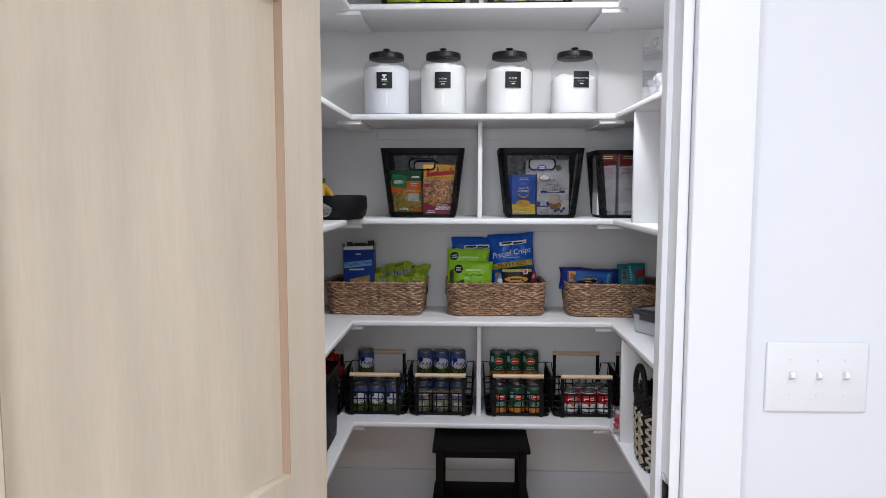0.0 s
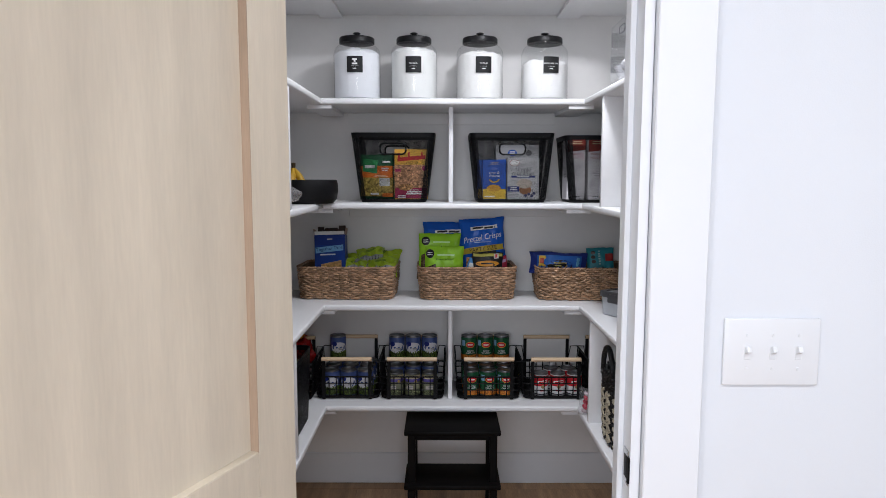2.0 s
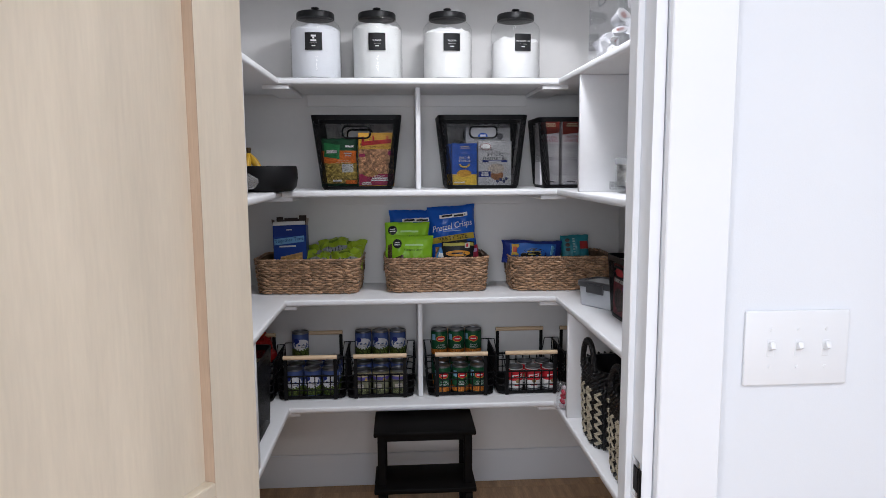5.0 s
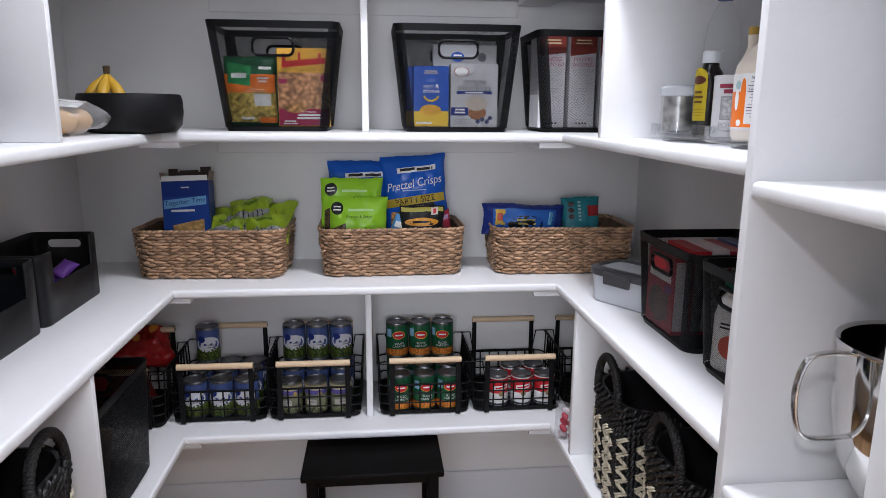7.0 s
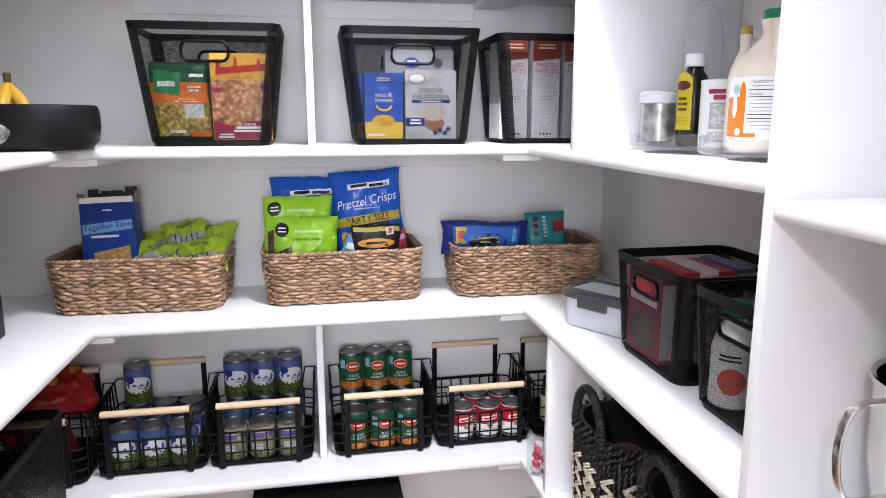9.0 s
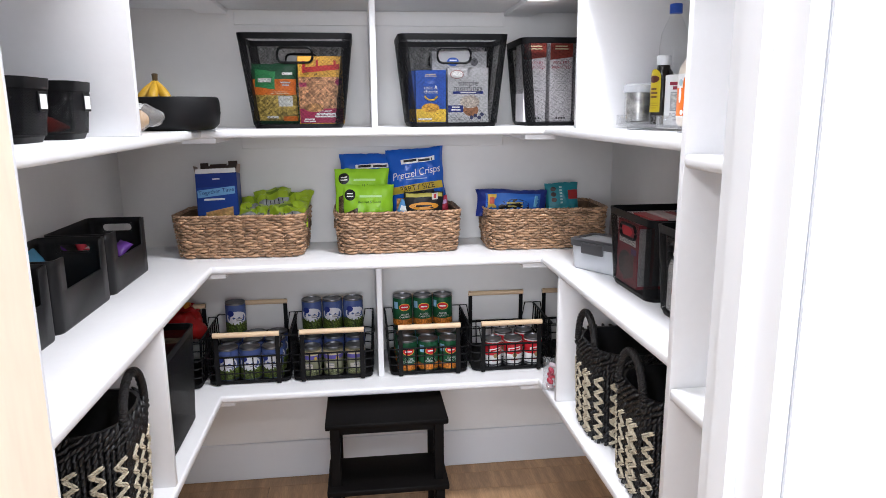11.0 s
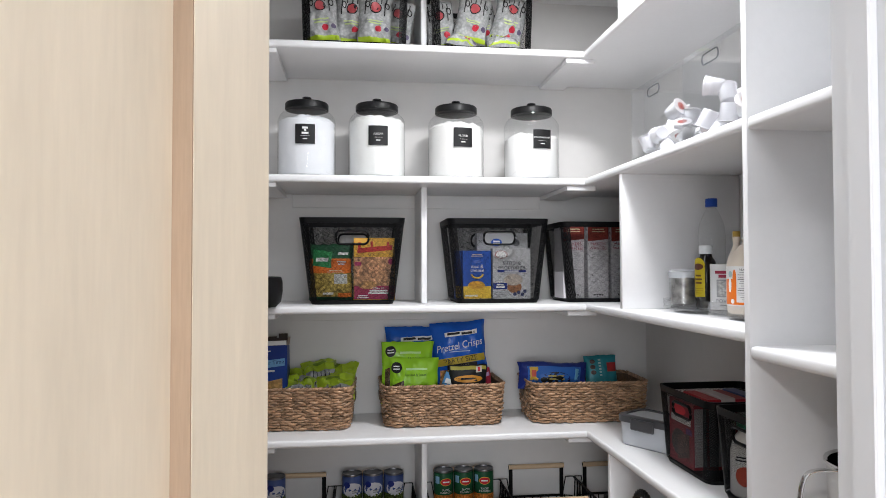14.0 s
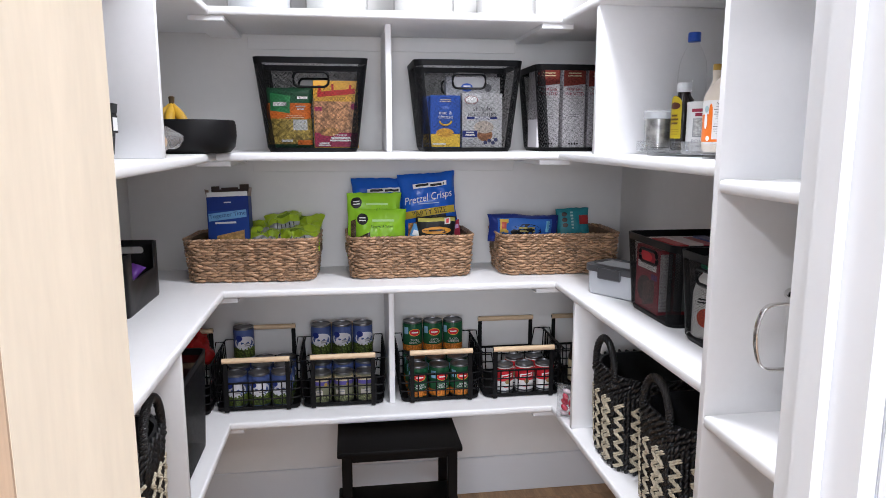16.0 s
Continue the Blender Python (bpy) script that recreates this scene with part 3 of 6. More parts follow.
def wire_basket(at, w=0.294, d=0.280):
    """Black wire basket with a perforated tray, flat posts and a beech grip at both ends."""
    bk = thing("wire_basket", "black wire basket with beech wood grips", "wire basket", "wire baskets", at=at)
    tray = loft(B(), [rrect(w - 0.02, d - 0.02, 0.02, 0), rrect(w, d, 0.025, 0.004), rrect(w, d, 0.025, 0.016), rrect(w - 0.006, d - 0.006, 0.022, 0.016), rrect(w - 0.008, d - 0.008, 0.022, 0.005)])
    part("tray", tray, WIRE, bk, smooth=True)
    h, top = 0.125, 0.185
    for z in (0.045, 0.078, 0.108):
        part("hoop_wire", tube(B(), rrect(w + 0.004 + z * 0.08, d + 0.004 + z * 0.08, 0.025, z, 4), 0.0026, 5, True), WIRE, bk, smooth=True)
    cross = tube(B(), [(0, 0, 0.012), (0, -0.007, 0.112)], 0.0026, 5)
    cross = mesh("upright_wire", cross, WIRE, True)
    tall = mesh("upright_wire", tube(B(), [(0, 0, 0.012), (0, -0.008, top)], 0.0026, 5), WIRE, True)
    for s in (-1, 1):
        for k in range(8):
            part("upright_wire", cross, None, bk, at=pose((k - 3.5) * w / 8.6, s * d / 2, 0, 0, 0, 90 + s * 90))
            part("upright_wire", tall, None, bk, at=pose(s * w / 2, (k - 3.5) * d / 8.6, 0, 0, 0, s * 90))
    bm = B()
    a, b = w / 2 + 0.010, d / 2 + 0.010
    loop = []
    for s, x0 in ((-1, 1), (1, -1)):
        e = -s
        loop += [(s * a, e * -b * 0 + s * b, top), (s * a * 0.80, s * b, top), (s * a * 0.72, s * b, 0.112), (-s * a * 0.72, s * b, 0.112), (-s * a * 0.80, s * b, top), (-s * a, s * b, top)]
    tube(bm, loop, 0.0025, 6, True)
    part("top_wire", bm, WIRE, bk, smooth=True)
    for s, hh in ((-1, 0.205), (1, 0.240)):
        for x in (-1, 1):
            bm = block(B(), x * w * 0.37 - 0.008, x * w * 0.37 + 0.008, s * (d / 2 + 0.013) - 0.002, s * (d / 2 + 0.013) + 0.002, 0.004, hh - 0.003, 0.001)
            block(bm, x * w * 0.37 - 0.009, x * w * 0.37 + 0.009, s * (d / 2 + 0.013) - 0.009, s * (d / 2 + 0.013) + 0.009, hh - 0.018, hh + 0.001, 0.004)
            part("post", bm, WIRE, bk)
        bm = B()
        bmesh.ops.create_cone(bm, segments=14, radius1=0.0098, radius2=0.0098, depth=w * 0.80, cap_ends=True, matrix=pose(0, s * (d / 2 + 0.013) - 0.002, hh - 0.008, 0, 90, 0))
        part("grip", bm, BEECH, bk, "round beech wood grip", True)
    return bk


def strands(rows):
    """One mesh of many tapered strands. rows: (middle, along, out, length, width, depth)."""
    verts, faces = [], []
    prof = ((-1.0, 0.42), (-0.55, 0.92), (0.0, 1.0), (0.55, 0.92), (1.0, 0.42))
    for c, along, out, length, width, depth in rows:
        across = along.cross(out)
        base = len(verts)
        for t, k in prof:
            p = c + along * (t * length / 2) - out * (depth * 0.35 * t * t)
            verts += [p + across * (width / 2 * k), p + out * (depth / 2 * k), p - across * (width / 2 * k), p - out * (depth / 2 * k)]
        for s in range(4):
            for q in range(4):
                a, b = base + s * 4 + q, base + s * 4 + (q + 1) % 4
                faces.append((a, a + 4, b + 4, b))
        faces += [tuple(base + q for q in range(4)), tuple(base + 16 + 3 - q for q in range(4))]
    me = bpy.data.meshes.new("weave")
    me.from_pydata(verts, [], faces)
    for f in me.polygons:
        f.use_smooth = True
    return me


def perimeter(w, d, r, step):
    """Points, tangents and outward normals evenly along a rounded rectangle."""
    pts = rrect(w, d, r, 0, 7)
    seg = [(pts[i], pts[(i + 1) % len(pts)]) for i in range(len(pts))]
    total = sum((b - a).length for a, b in seg)
    count = round(total / step)
    out, pos, i, acc = [], 0.0, 0, 0.0
    for k in range(count):
        goal = total * k / count
        while acc + (seg[i][1] - seg[i][0]).length < goal:
            acc += (seg[i][1] - seg[i][0]).length
            i += 1
        a, b = seg[i]
        t = (b - a).normalized()
        out.append((a + t * (goal - acc), t, Vector((t.y, -t.x, 0))))
    return out


SEAGRASS = material("seagrass", (0.37, 0.222, 0.13), 0.36, vary=0.16, scale=40, fine=0.15, bump=0.4, bump_scale=500, island=0.36)
# darker copy of the weave: shade inside and between strands put into colour
SEAGRASS_SHADE = material("seagrass_in_shade", (0.15, 0.09, 0.05), 0.7, vary=0.3, scale=60, bump=0.5, bump_scale=300)


def seagrass_basket(at, label):
    """Woven basket with a rolled rim and dark blocks for the slots at the ends."""
    bk = thing("seagrass_basket", label, "basket", "seagrass baskets", at=at)
    w0, w1, d0, d1, h = 0.435, 0.462, 0.25, 0.268, 0.150
    rnd = random.Random(5)
    rows, n = [], 15
    for k in range(n):
        z = 0.008 + (h - 0.016) * k / (n - 1)
        f = z / h
        for j, (p, t, o) in enumerate(perimeter(w0 + (w1 - w0) * f, d0 + (d1 - d0) * f, 0.045, 0.023)):
            side = 1 if (j + k) % 2 else -1
            q = p + t * (0.0115 * (k % 2) + rnd.uniform(-0.003, 0.003)) + o * (0.0032 * side + rnd.uniform(-0.0008, 0.001))
            slant = radians((7 if k % 2 else -7) + rnd.uniform(-11, 11))
            along = (t * math.cos(slant) + Vector((0, 0, 1)) * math.sin(slant)).normalized()
            rows.append((q + Vector((0, 0, z + rnd.uniform(-0.001, 0.001))), along, o, 0.035 + rnd.uniform(-0.005, 0.007), 0.0112 + rnd.uniform(-0.0015, 0.0015), 0.0105))
    for j, (p, t, o) in enumerate(perimeter(w1 + 0.004, d1 + 0.004, 0.045, 0.016)):
        along = (t * 0.86 + Vector((0, 0, 1)) * 0.30 + o * 0.25).normalized()
        rows.append((p + Vector((0, 0, h + 0.001 + rnd.uniform(-0.001, 0.001))), along, o, 0.034, 0.012, 0.011))
    me = strands(rows)
    me.materials.append(SEAGRASS)
    tagged(part("weave", me, None, bk), kind="stuff")
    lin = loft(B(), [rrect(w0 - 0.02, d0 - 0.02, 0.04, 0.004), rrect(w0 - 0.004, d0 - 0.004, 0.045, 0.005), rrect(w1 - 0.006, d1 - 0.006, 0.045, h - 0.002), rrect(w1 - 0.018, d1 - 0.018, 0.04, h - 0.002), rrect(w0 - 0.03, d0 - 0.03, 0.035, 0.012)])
    part("liner", lin, SEAGRASS_SHADE, bk, smooth=True)
    # no slot is cut; a dark block gives the shade of the opening
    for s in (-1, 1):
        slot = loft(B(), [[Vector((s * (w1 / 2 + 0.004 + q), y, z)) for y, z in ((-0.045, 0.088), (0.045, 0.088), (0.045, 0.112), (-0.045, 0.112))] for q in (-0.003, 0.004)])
        part("handle_slot_shade", slot, SEAGRASS_SHADE, bk, "slot handle's shade as a dark block")
    return bk


ROPE = material("black_rope", (0.010, 0.010, 0.011), 0.30, vary=0.3, scale=80, bump=0.5, bump_scale=600, island=0.4)
CREAMROPE = material("cream_rope", (0.56, 0.50, 0.38), 0.7, vary=0.12, scale=60, fine=0.1, bump=0.5, bump_scale=600, island=0.15)


def rope_basket(at):
    """Tall black rope tote with cream zigzags and two braided loops."""
    bk = thing("rope_basket", "tall black rope basket with cream zigzag stitching", "basket", "rope baskets", at=at)
    w0, w1, d0, d1, h = 0.28, 0.315, 0.26, 0.295, 0.295
    rnd = random.Random(9)
    black, cream = [], []
    def place(j, z, out=0.0):
        f = z / h
        k = j % len(ref)
        p0, t, o = ref[k]
        s = (1 - f) * 0.92 + f
        return Vector((p0.x * s, p0.y * s, z)) + o * out, t, o
    ref = perimeter(w1, d1, 0.10, 0.0135)
    for j in range(len(ref)):
        z = 0.006 + 0.009 * (j % 2)
        while z < h:
            p, t, o = place(j, z, rnd.uniform(-0.001, 0.0025))
            along = (Vector((0, 0, 1)) * (1.0 if z < h - 0.05 else 0.35) + t * rnd.uniform(0.1, 0.5)).normalized()
            black.append((p, along, o, 0.027, 0.0115, 0.012))
            z += 0.0165
    for j in range(0, len(ref) - 1, 4):
        z, flip = 0.022, 1
        while z < h - 0.070:
            p, t, o = place(j, z, 0.0075)
            along = (Vector((0, 0, 1)) * 0.52 + t * flip * 0.85).normalized()
            cross = along.cross(o)
            for e in (-1, 1):
                q = p + cross * (0.0027 * e) + o * rnd.uniform(-0.0008, 0.0008)
                for half in (-1, 0, 1):
                    cream.append((q + along * (0.0105 * half), (along + cross * 0.20).normalized(), o, 0.016, 0.0060, 0.0075))
            z += 0.0185
            flip = -flip
    for rows, mat, nm, lab in ((black, ROPE, "rope_wall", ""), (cream, CREAMROPE, "zigzag", "cream rope zigzag stitching")):
        me = strands(rows)
        me.materials.append(mat)
        tagged(part(nm, me, None, bk, lab), kind="stuff")
    inner = loft(B(), [rrect(w0 - 0.03, d0 - 0.03, 0.09, 0.002), rrect(w0 - 0.02, d0 - 0.02, 0.09, 0.004), rrect(w1 - 0.012, d1 - 0.012, 0.1, h - 0.004), rrect(w1 - 0.03, d1 - 0.03, 0.095, h - 0.004), rrect(w0 - 0.04, d0 - 0.04, 0.09, 0.02)])
    part("liner", inner, ROPE, bk, smooth=True)
    for s in (-1, 1):
        rows = []
        for i in range(44):
            a = math.pi * i / 43
            p = Vector((s * (w1 / 2 - 0.006), 0.076 * math.cos(a), h - 0.03 + 0.118 * math.sin(a) ** 0.8))
            t = Vector((0, -math.sin(a), 1.3 * math.cos(a))).normalized()
            side = Vector((1, 0, 0))
            for e in range(5):
                phi = 2 * math.pi * (e / 5 + i / 12)
                o = side * math.cos(phi) + t.cross(side) * math.sin(phi)
                rows.append((p + o * 0.0075, (t * 0.55 + t.cross(o) * 0.85).normalized(), o, 0.017, 0.0085, 0.008))
        me = strands(rows)
        me.materials.append(ROPE)
        tagged(part("handle", me, None, bk, "braided black rope loop"), kind="stuff")
    return bk

# ---- back wall, third shelf: mesh bins of boxed meals ----
FY = 3.045                                          # front of the bins' base
mesh_bin(pose(-0.213, FY + 0.15, S3), 0.382, 0.285, 0.315, 0.80, "black steel mesh bin holding two meal packs")
mesh_bin(pose(0.328, FY + 0.15, S3), 0.385, 0.285, 0.315, 0.82, "black steel mesh bin holding boxed mixes")
mesh_bin(pose(0.795, FY + 0.15, S3), 0.455, 0.285, 0.305, 0.88, "black steel mesh bin holding tall white cartons", sides=(1,))

s, w = bag("rice_pouch", pose(-0.292, 3.125, S3 + 0.014), 0.160, 0.205, 0.035, GREENF, "green and orange pouch of rice side dish", "food pouch", seed=3)
patch(s, "pouch_band", w, -0.078, 0.078, 0.098, 0.152, ORANGE, nx=14, nz=6)
patch(s, "pouch_picture", w, -0.078, 0.078, 0.012, 0.100, NOODLE, nx=14, nz=8)
patch(s, "logo", w, -0.066, 0.004, 0.122, 0.182, ink(0.03, 0.25, 0.08), lift=0.0012, nz=6, skew=-0.010)
patch(s, "logo", w, -0.055, -0.008, 0.142, 0.156, WHITE, lift=0.0018, nz=2)
patch(s, "sticker", w, 0.012, 0.062, 0.060, 0.096, ink(0.55, 0.56, 0.54), lift=0.0014)
patch(s, "pouch_corner", w, 0.026, 0.076, 0.010, 0.026, ORANGE, lift=0.0012, nz=2)
bars(s, w, 0.045, 0.166, 0.045, 1, WHITE, 0.01, 0.008)
bars(s, w, 0.042, 0.138, 0.036, 2, WHITE, 0.009, 0.005)
bars(s, w, 0.02, 0.108, 0.08, 2, CREAM, 0.006, 0.002)
bars(s, w, -0.01, 0.020, 0.05, 1, WHITE, 0.006, 0.008)

c = carton("skillet_meal_box", pose(-0.133, 3.115, S3 + 0.014), 0.152, 0.228, 0.045, ink(0.80, 0.42, 0.04), "yellow boxed pasta skillet meal with a red base")
f = flat(0.0225)
patch(c, "box_picture", f, -0.074, 0.074, 0.048, 0.158, ink(0.66, 0.32, 0.15, 0.4, 0.65, 48), nx=4)
patch(c, "box_base", f, -0.074, 0.074, 0.003, 0.052, ink(0.36, 0.015, 0.07), lift=0.001)
patch(c, "picture_edge", f, -0.060, 0.010, 0.040, 0.070, PASTA, oval=True, lift=0.0014)
patch(c, "logo", f, -0.062, 0.066, 0.178, 0.196, ink(0.55, 0.025, 0.02), lift=0.001, skew=0.012)
patch(c, "logo", f, -0.060, -0.050, 0.172, 0.212, ink(0.55, 0.025, 0.02), lift=0.0012)
patch(c, "logo", f, -0.014, -0.006, 0.180, 0.216, ink(0.55, 0.025, 0.02), lift=0.0012)
patch(c, "logo", f, 0.046, 0.054, 0.184, 0.214, ink(0.55, 0.025, 0.02), lift=0.0012)
lettering(c, "SKILLETS", f, 0.006, 0.166, 0.015, ink(0.22, 0.16, 0.02), 0.0016)
patch(c, "seal", f, 0.050, 0.072, 0.130, 0.152, ink(0.40, 0.03, 0.10), oval=True, lift=0.0012)
patch(c, "flag", f, -0.073, -0.048, 0.126, 0.140, ink(0.40, 0.03, 0.10), lift=0.0012)
lettering(c, "ULTIMATE", f, 0.012, 0.042, 0.010, WHITE, 0.0018)
bars(c, f, 0.015, 0.031, 0.10, 2, WHITE, 0.009, 0.006, 0.0018)
bars(c, f, -0.042, 0.014, 0.05, 2, WHITE, 0.007, 0.004, 0.0018)


def cheese_box(at):
    c = carton("macaroni_box", at, 0.108, 0.182, 0.040, BLUE, "blue and yellow box of macaroni and cheese", group="macaroni boxes")
    f = flat(0.020)
    patch(c, "box_base", f, -0.053, 0.053, 0.002, 0.048, YELLOW, nx=2)
    patch(c, "noodle_heap", f, -0.034, 0.030, 0.036, 0.068, ink(0.78, 0.40, 0.04, 0.4, 0.35, 80), oval=True, lift=0.001)
    patch(c, "logo", f, -0.014, 0.014, 0.134, 0.146, ink(0.10, 0.18, 0.55), oval=True, lift=0.001)
    lettering(c, "mac &", f, 0.0, 0.122, 0.019, WHITE)
    lettering(c, "cheese", f, 0.0, 0.108, 0.019, WHITE)
    bm = B()
    tube(bm, [(0.022 * math.cos(a), -0.0215, 0.096 + 0.017 * math.sin(a)) for a in [math.pi * (1.05 + 0.9 * i / 10) for i in range(11)]], 0.0032, 5)
    part("noodle_smile", bm, YELLOW, c, smooth=True)
    bars(c, f, 0.0, 0.166, 0.05, 2, CREAM, 0.006, 0.0025)
    bars(c, f, -0.022, 0.010, 0.05, 1, WHITE, 0.006, 0.006)
    return c


m0 = cheese_box(pose(0.250, 3.112, S3 + 0.014))
copy_thing(m0, pose(0.229, 3.156, S3 + 0.014))
c = carton("muffin_mix_box", pose(0.383, 3.115, S3 + 0.014), 0.146, 0.190, 0.042, ink(0.50, 0.50, 0.51), "pale grey box of muffin mix with a muffin picture")
f = flat(0.021)
lettering(c, "simple", f, 0.0, 0.137, 0.028, ink(0.06, 0.06, 0.07))
lettering(c, "mornings", f, 0.0, 0.119, 0.028, ink(0.06, 0.06, 0.07))
patch(c, "logo_edge", f, -0.064, -0.016, 0.152, 0.182, ink(0.35, 0.10, 0.10), oval=True)
patch(c, "logo", f, -0.061, -0.019, 0.154, 0.180, WHITE, oval=True, lift=0.001)
patch(c, "name_band", f, -0.055, 0.055, 0.100, 0.109, NAVY, lift=0.001)
bars(c, f, 0.0, 0.1025, 0.08, 1, WHITE, 0.006, 0.004, 0.0016)
patch(c, "muffin", f, -0.030, 0.042, 0.050, 0.094, ink(0.55, 0.47, 0.40, 0.5, 0.35, 110), oval=True, lift=0.001)
patch(c, "muffin_cup", f, -0.018, 0.038, 0.022, 0.066, ink(0.34, 0.15, 0.07, 0.5, 0.25, 90), True, lift=0.0008)
for x, z in ((0.012, 0.018), (0.026, 0.024), (0.040, 0.017), (0.050, 0.028)):
    patch(c, "berry", f, x - 0.007, x + 0.007, z - 0.007, z + 0.007, ink(0.05, 0.06, 0.14), oval=True, lift=0.0018)
patch(c, "flag", f, -0.072, -0.018, 0.036, 0.060, NAVY, lift=0.0016)
bars(c, f, -0.044, 0.051, 0.036, 2, WHITE, 0.009, 0.005, 0.002)
bars(c, f, -0.042, 0.022, 0.05, 3, GREY, 0.006, 0.002)
c = carton("oat_box", pose(0.362, 3.185, S3 + 0.014), 0.200, 0.252, 0.045, ink(0.42, 0.42, 0.43), "grey box of breakfast mix standing behind the others")
f = flat(0.0225)
patch(c, "logo", f, -0.045, -0.002, 0.200, 0.230, BLUE, oval=True)
bars(c, f, -0.023, 0.217, 0.03, 2, WHITE, 0.008, 0.005)
patch(c, "seal", f, 0.040, 0.068, 0.200, 0.228, ink(0.12, 0.12, 0.13), oval=True)


def tall_carton(at):
    c = carton("protein_carton", at, 0.083, 0.284, 0.12, ink(0.62, 0.60, 0.62), "tall white carton with a rust-red top", group="tall cartons")
    f = flat(0.060)
    patch(c, "carton_top", f, -0.041, 0.041, 0.222, 0.283, ink(0.26, 0.04, 0.028), lift=0.0006, skew=0.010)
    bars(c, f, 0.0, 0.262, 0.06, 2, CREAM, 0.009, 0.004)
    lettering(c, "MAKERS", f, 0.0, 0.207, 0.0165, ink(0.33, 0.02, 0.05))
    lettering(c, "WANTED", f, 0.0, 0.191, 0.0165, ink(0.33, 0.02, 0.05))
    bars(c, f, 0.0, 0.174, 0.055, 6, ink(0.45, 0.45, 0.46), 0.008, 0.0018)
    bars(c, f, 0.0, 0.118, 0.055, 2, GREY, 0.008, 0.0022)
    bars(c, f, -0.02, 0.085, 0.03, 4, ink(0.45, 0.45, 0.46), 0.008, 0.0018)
    for k in range(4):
        patch(c, "carton_mark", f, -0.018 + k * 0.010, -0.011 + k * 0.010, 0.010, 0.017, NEAR_BLACK, oval=True)
    return c


t0 = tall_carton(pose(0.626, 3.155, S3 + 0.014))
copy_thing(t0, pose(0.721, 3.150, S3 + 0.014))
copy_thing(t0, pose(0.816, 3.152, S3 + 0.014))

# ---- second shelf: seagrass baskets of snacks ----
b1, b2, b3 = (-0.440, 3.236), (0.127, 3.236), (0.692, 3.222)
seagrass_basket(pose(*b1, S2, 0, 0, -3), "woven seagrass basket filled with crackers and popcorn bags")
seagrass_basket(pose(*b2, S2, 0, 0, 1), "woven seagrass basket filled with pretzel and nut bags")
seagrass_basket(pose(*b3, S2, 0, 0, -2), "woven seagrass basket holding cookies and jerky")

c = carton("cracker_box", pose(-0.528, 3.235, S2 + 0.050, -7, -2, -3), 0.150, 0.245, 0.060, ink(0.010, 0.035, 0.22), "opened blue box of graham crackers")
f = flat(0.030)
patch(c, "box_front", f, -0.073, 0.073, 0.002, 0.195, ink(0.012, 0.055, 0.30), nx=4)
band = patch(c, "name_band", f, -0.070, 0.066, 0.162, 0.190, ink(0.18, 0.42, 0.70), lift=0.001, skew=0.012)
lettering(band, "Together Time", f, -0.002, 0.178, 0.0215, NAVY, 0.0016, tilt=5)
bars(c, f, -0.010, 0.146, 0.10, 1, WHITE, 0.006, 0.007)
patch(c, "cracker", f, -0.044, 0.056, 0.066, 0.112, COOKIE, lift=0.001, skew=0.018)
patch(c, "cracker", f, -0.036, 0.050, 0.058, 0.072, ink(0.72, 0.60, 0.42), lift=0.0009, skew=0.014)
patch(c, "cracker", f, -0.040, 0.050, 0.046, 0.066, COOKIE, lift=0.0008, skew=0.014)
bars(c, f, 0.0, 0.222, 0.04, 1, WHITE, 0.006, 0.004)
part("flap", block(B(), -0.073, 0.073, -0.0012, 0, 0, 0.017), WHITE, c, "white inside of the torn flap", at=pose(0, -0.029, 0.2455, 6))
bm = block(B(), -0.070, 0.070, 0, 0.0015, 0, 0.030)
for x0, x1, z1 in ((-0.070, -0.040, 0.042), (-0.034, 0.028, 0.036), (0.034, 0.068, 0.046)):
    block(bm, x0, x1, 0, 0.0015, 0.030, z1)
part("flap", bm, ink(0.055, 0.035, 0.028), c, "dark torn back flap", at=pose(0, 0.028, 0.2455, -4))
part("flap", block(B(), 0, 0.0014, -0.026, 0.026, 0, 0.032, 0.0004), ink(0.30, 0.20, 0.16), c, "bent side flap", at=pose(0.0735, 0, 0.2455, 0, 9, 0))
part("flap", block(B(), -0.0014, 0, -0.026, 0.026, 0, 0.030, 0.0004), ink(0.30, 0.20, 0.16), c, "bent side flap", at=pose(-0.0735, 0, 0.2455, 0, -12, 0))

LIMEF = ink(0.36, 0.50, 0.03, 0.28)
SILVER = ink(0.36, 0.37, 0.37, 0.25, 0.22, 60)


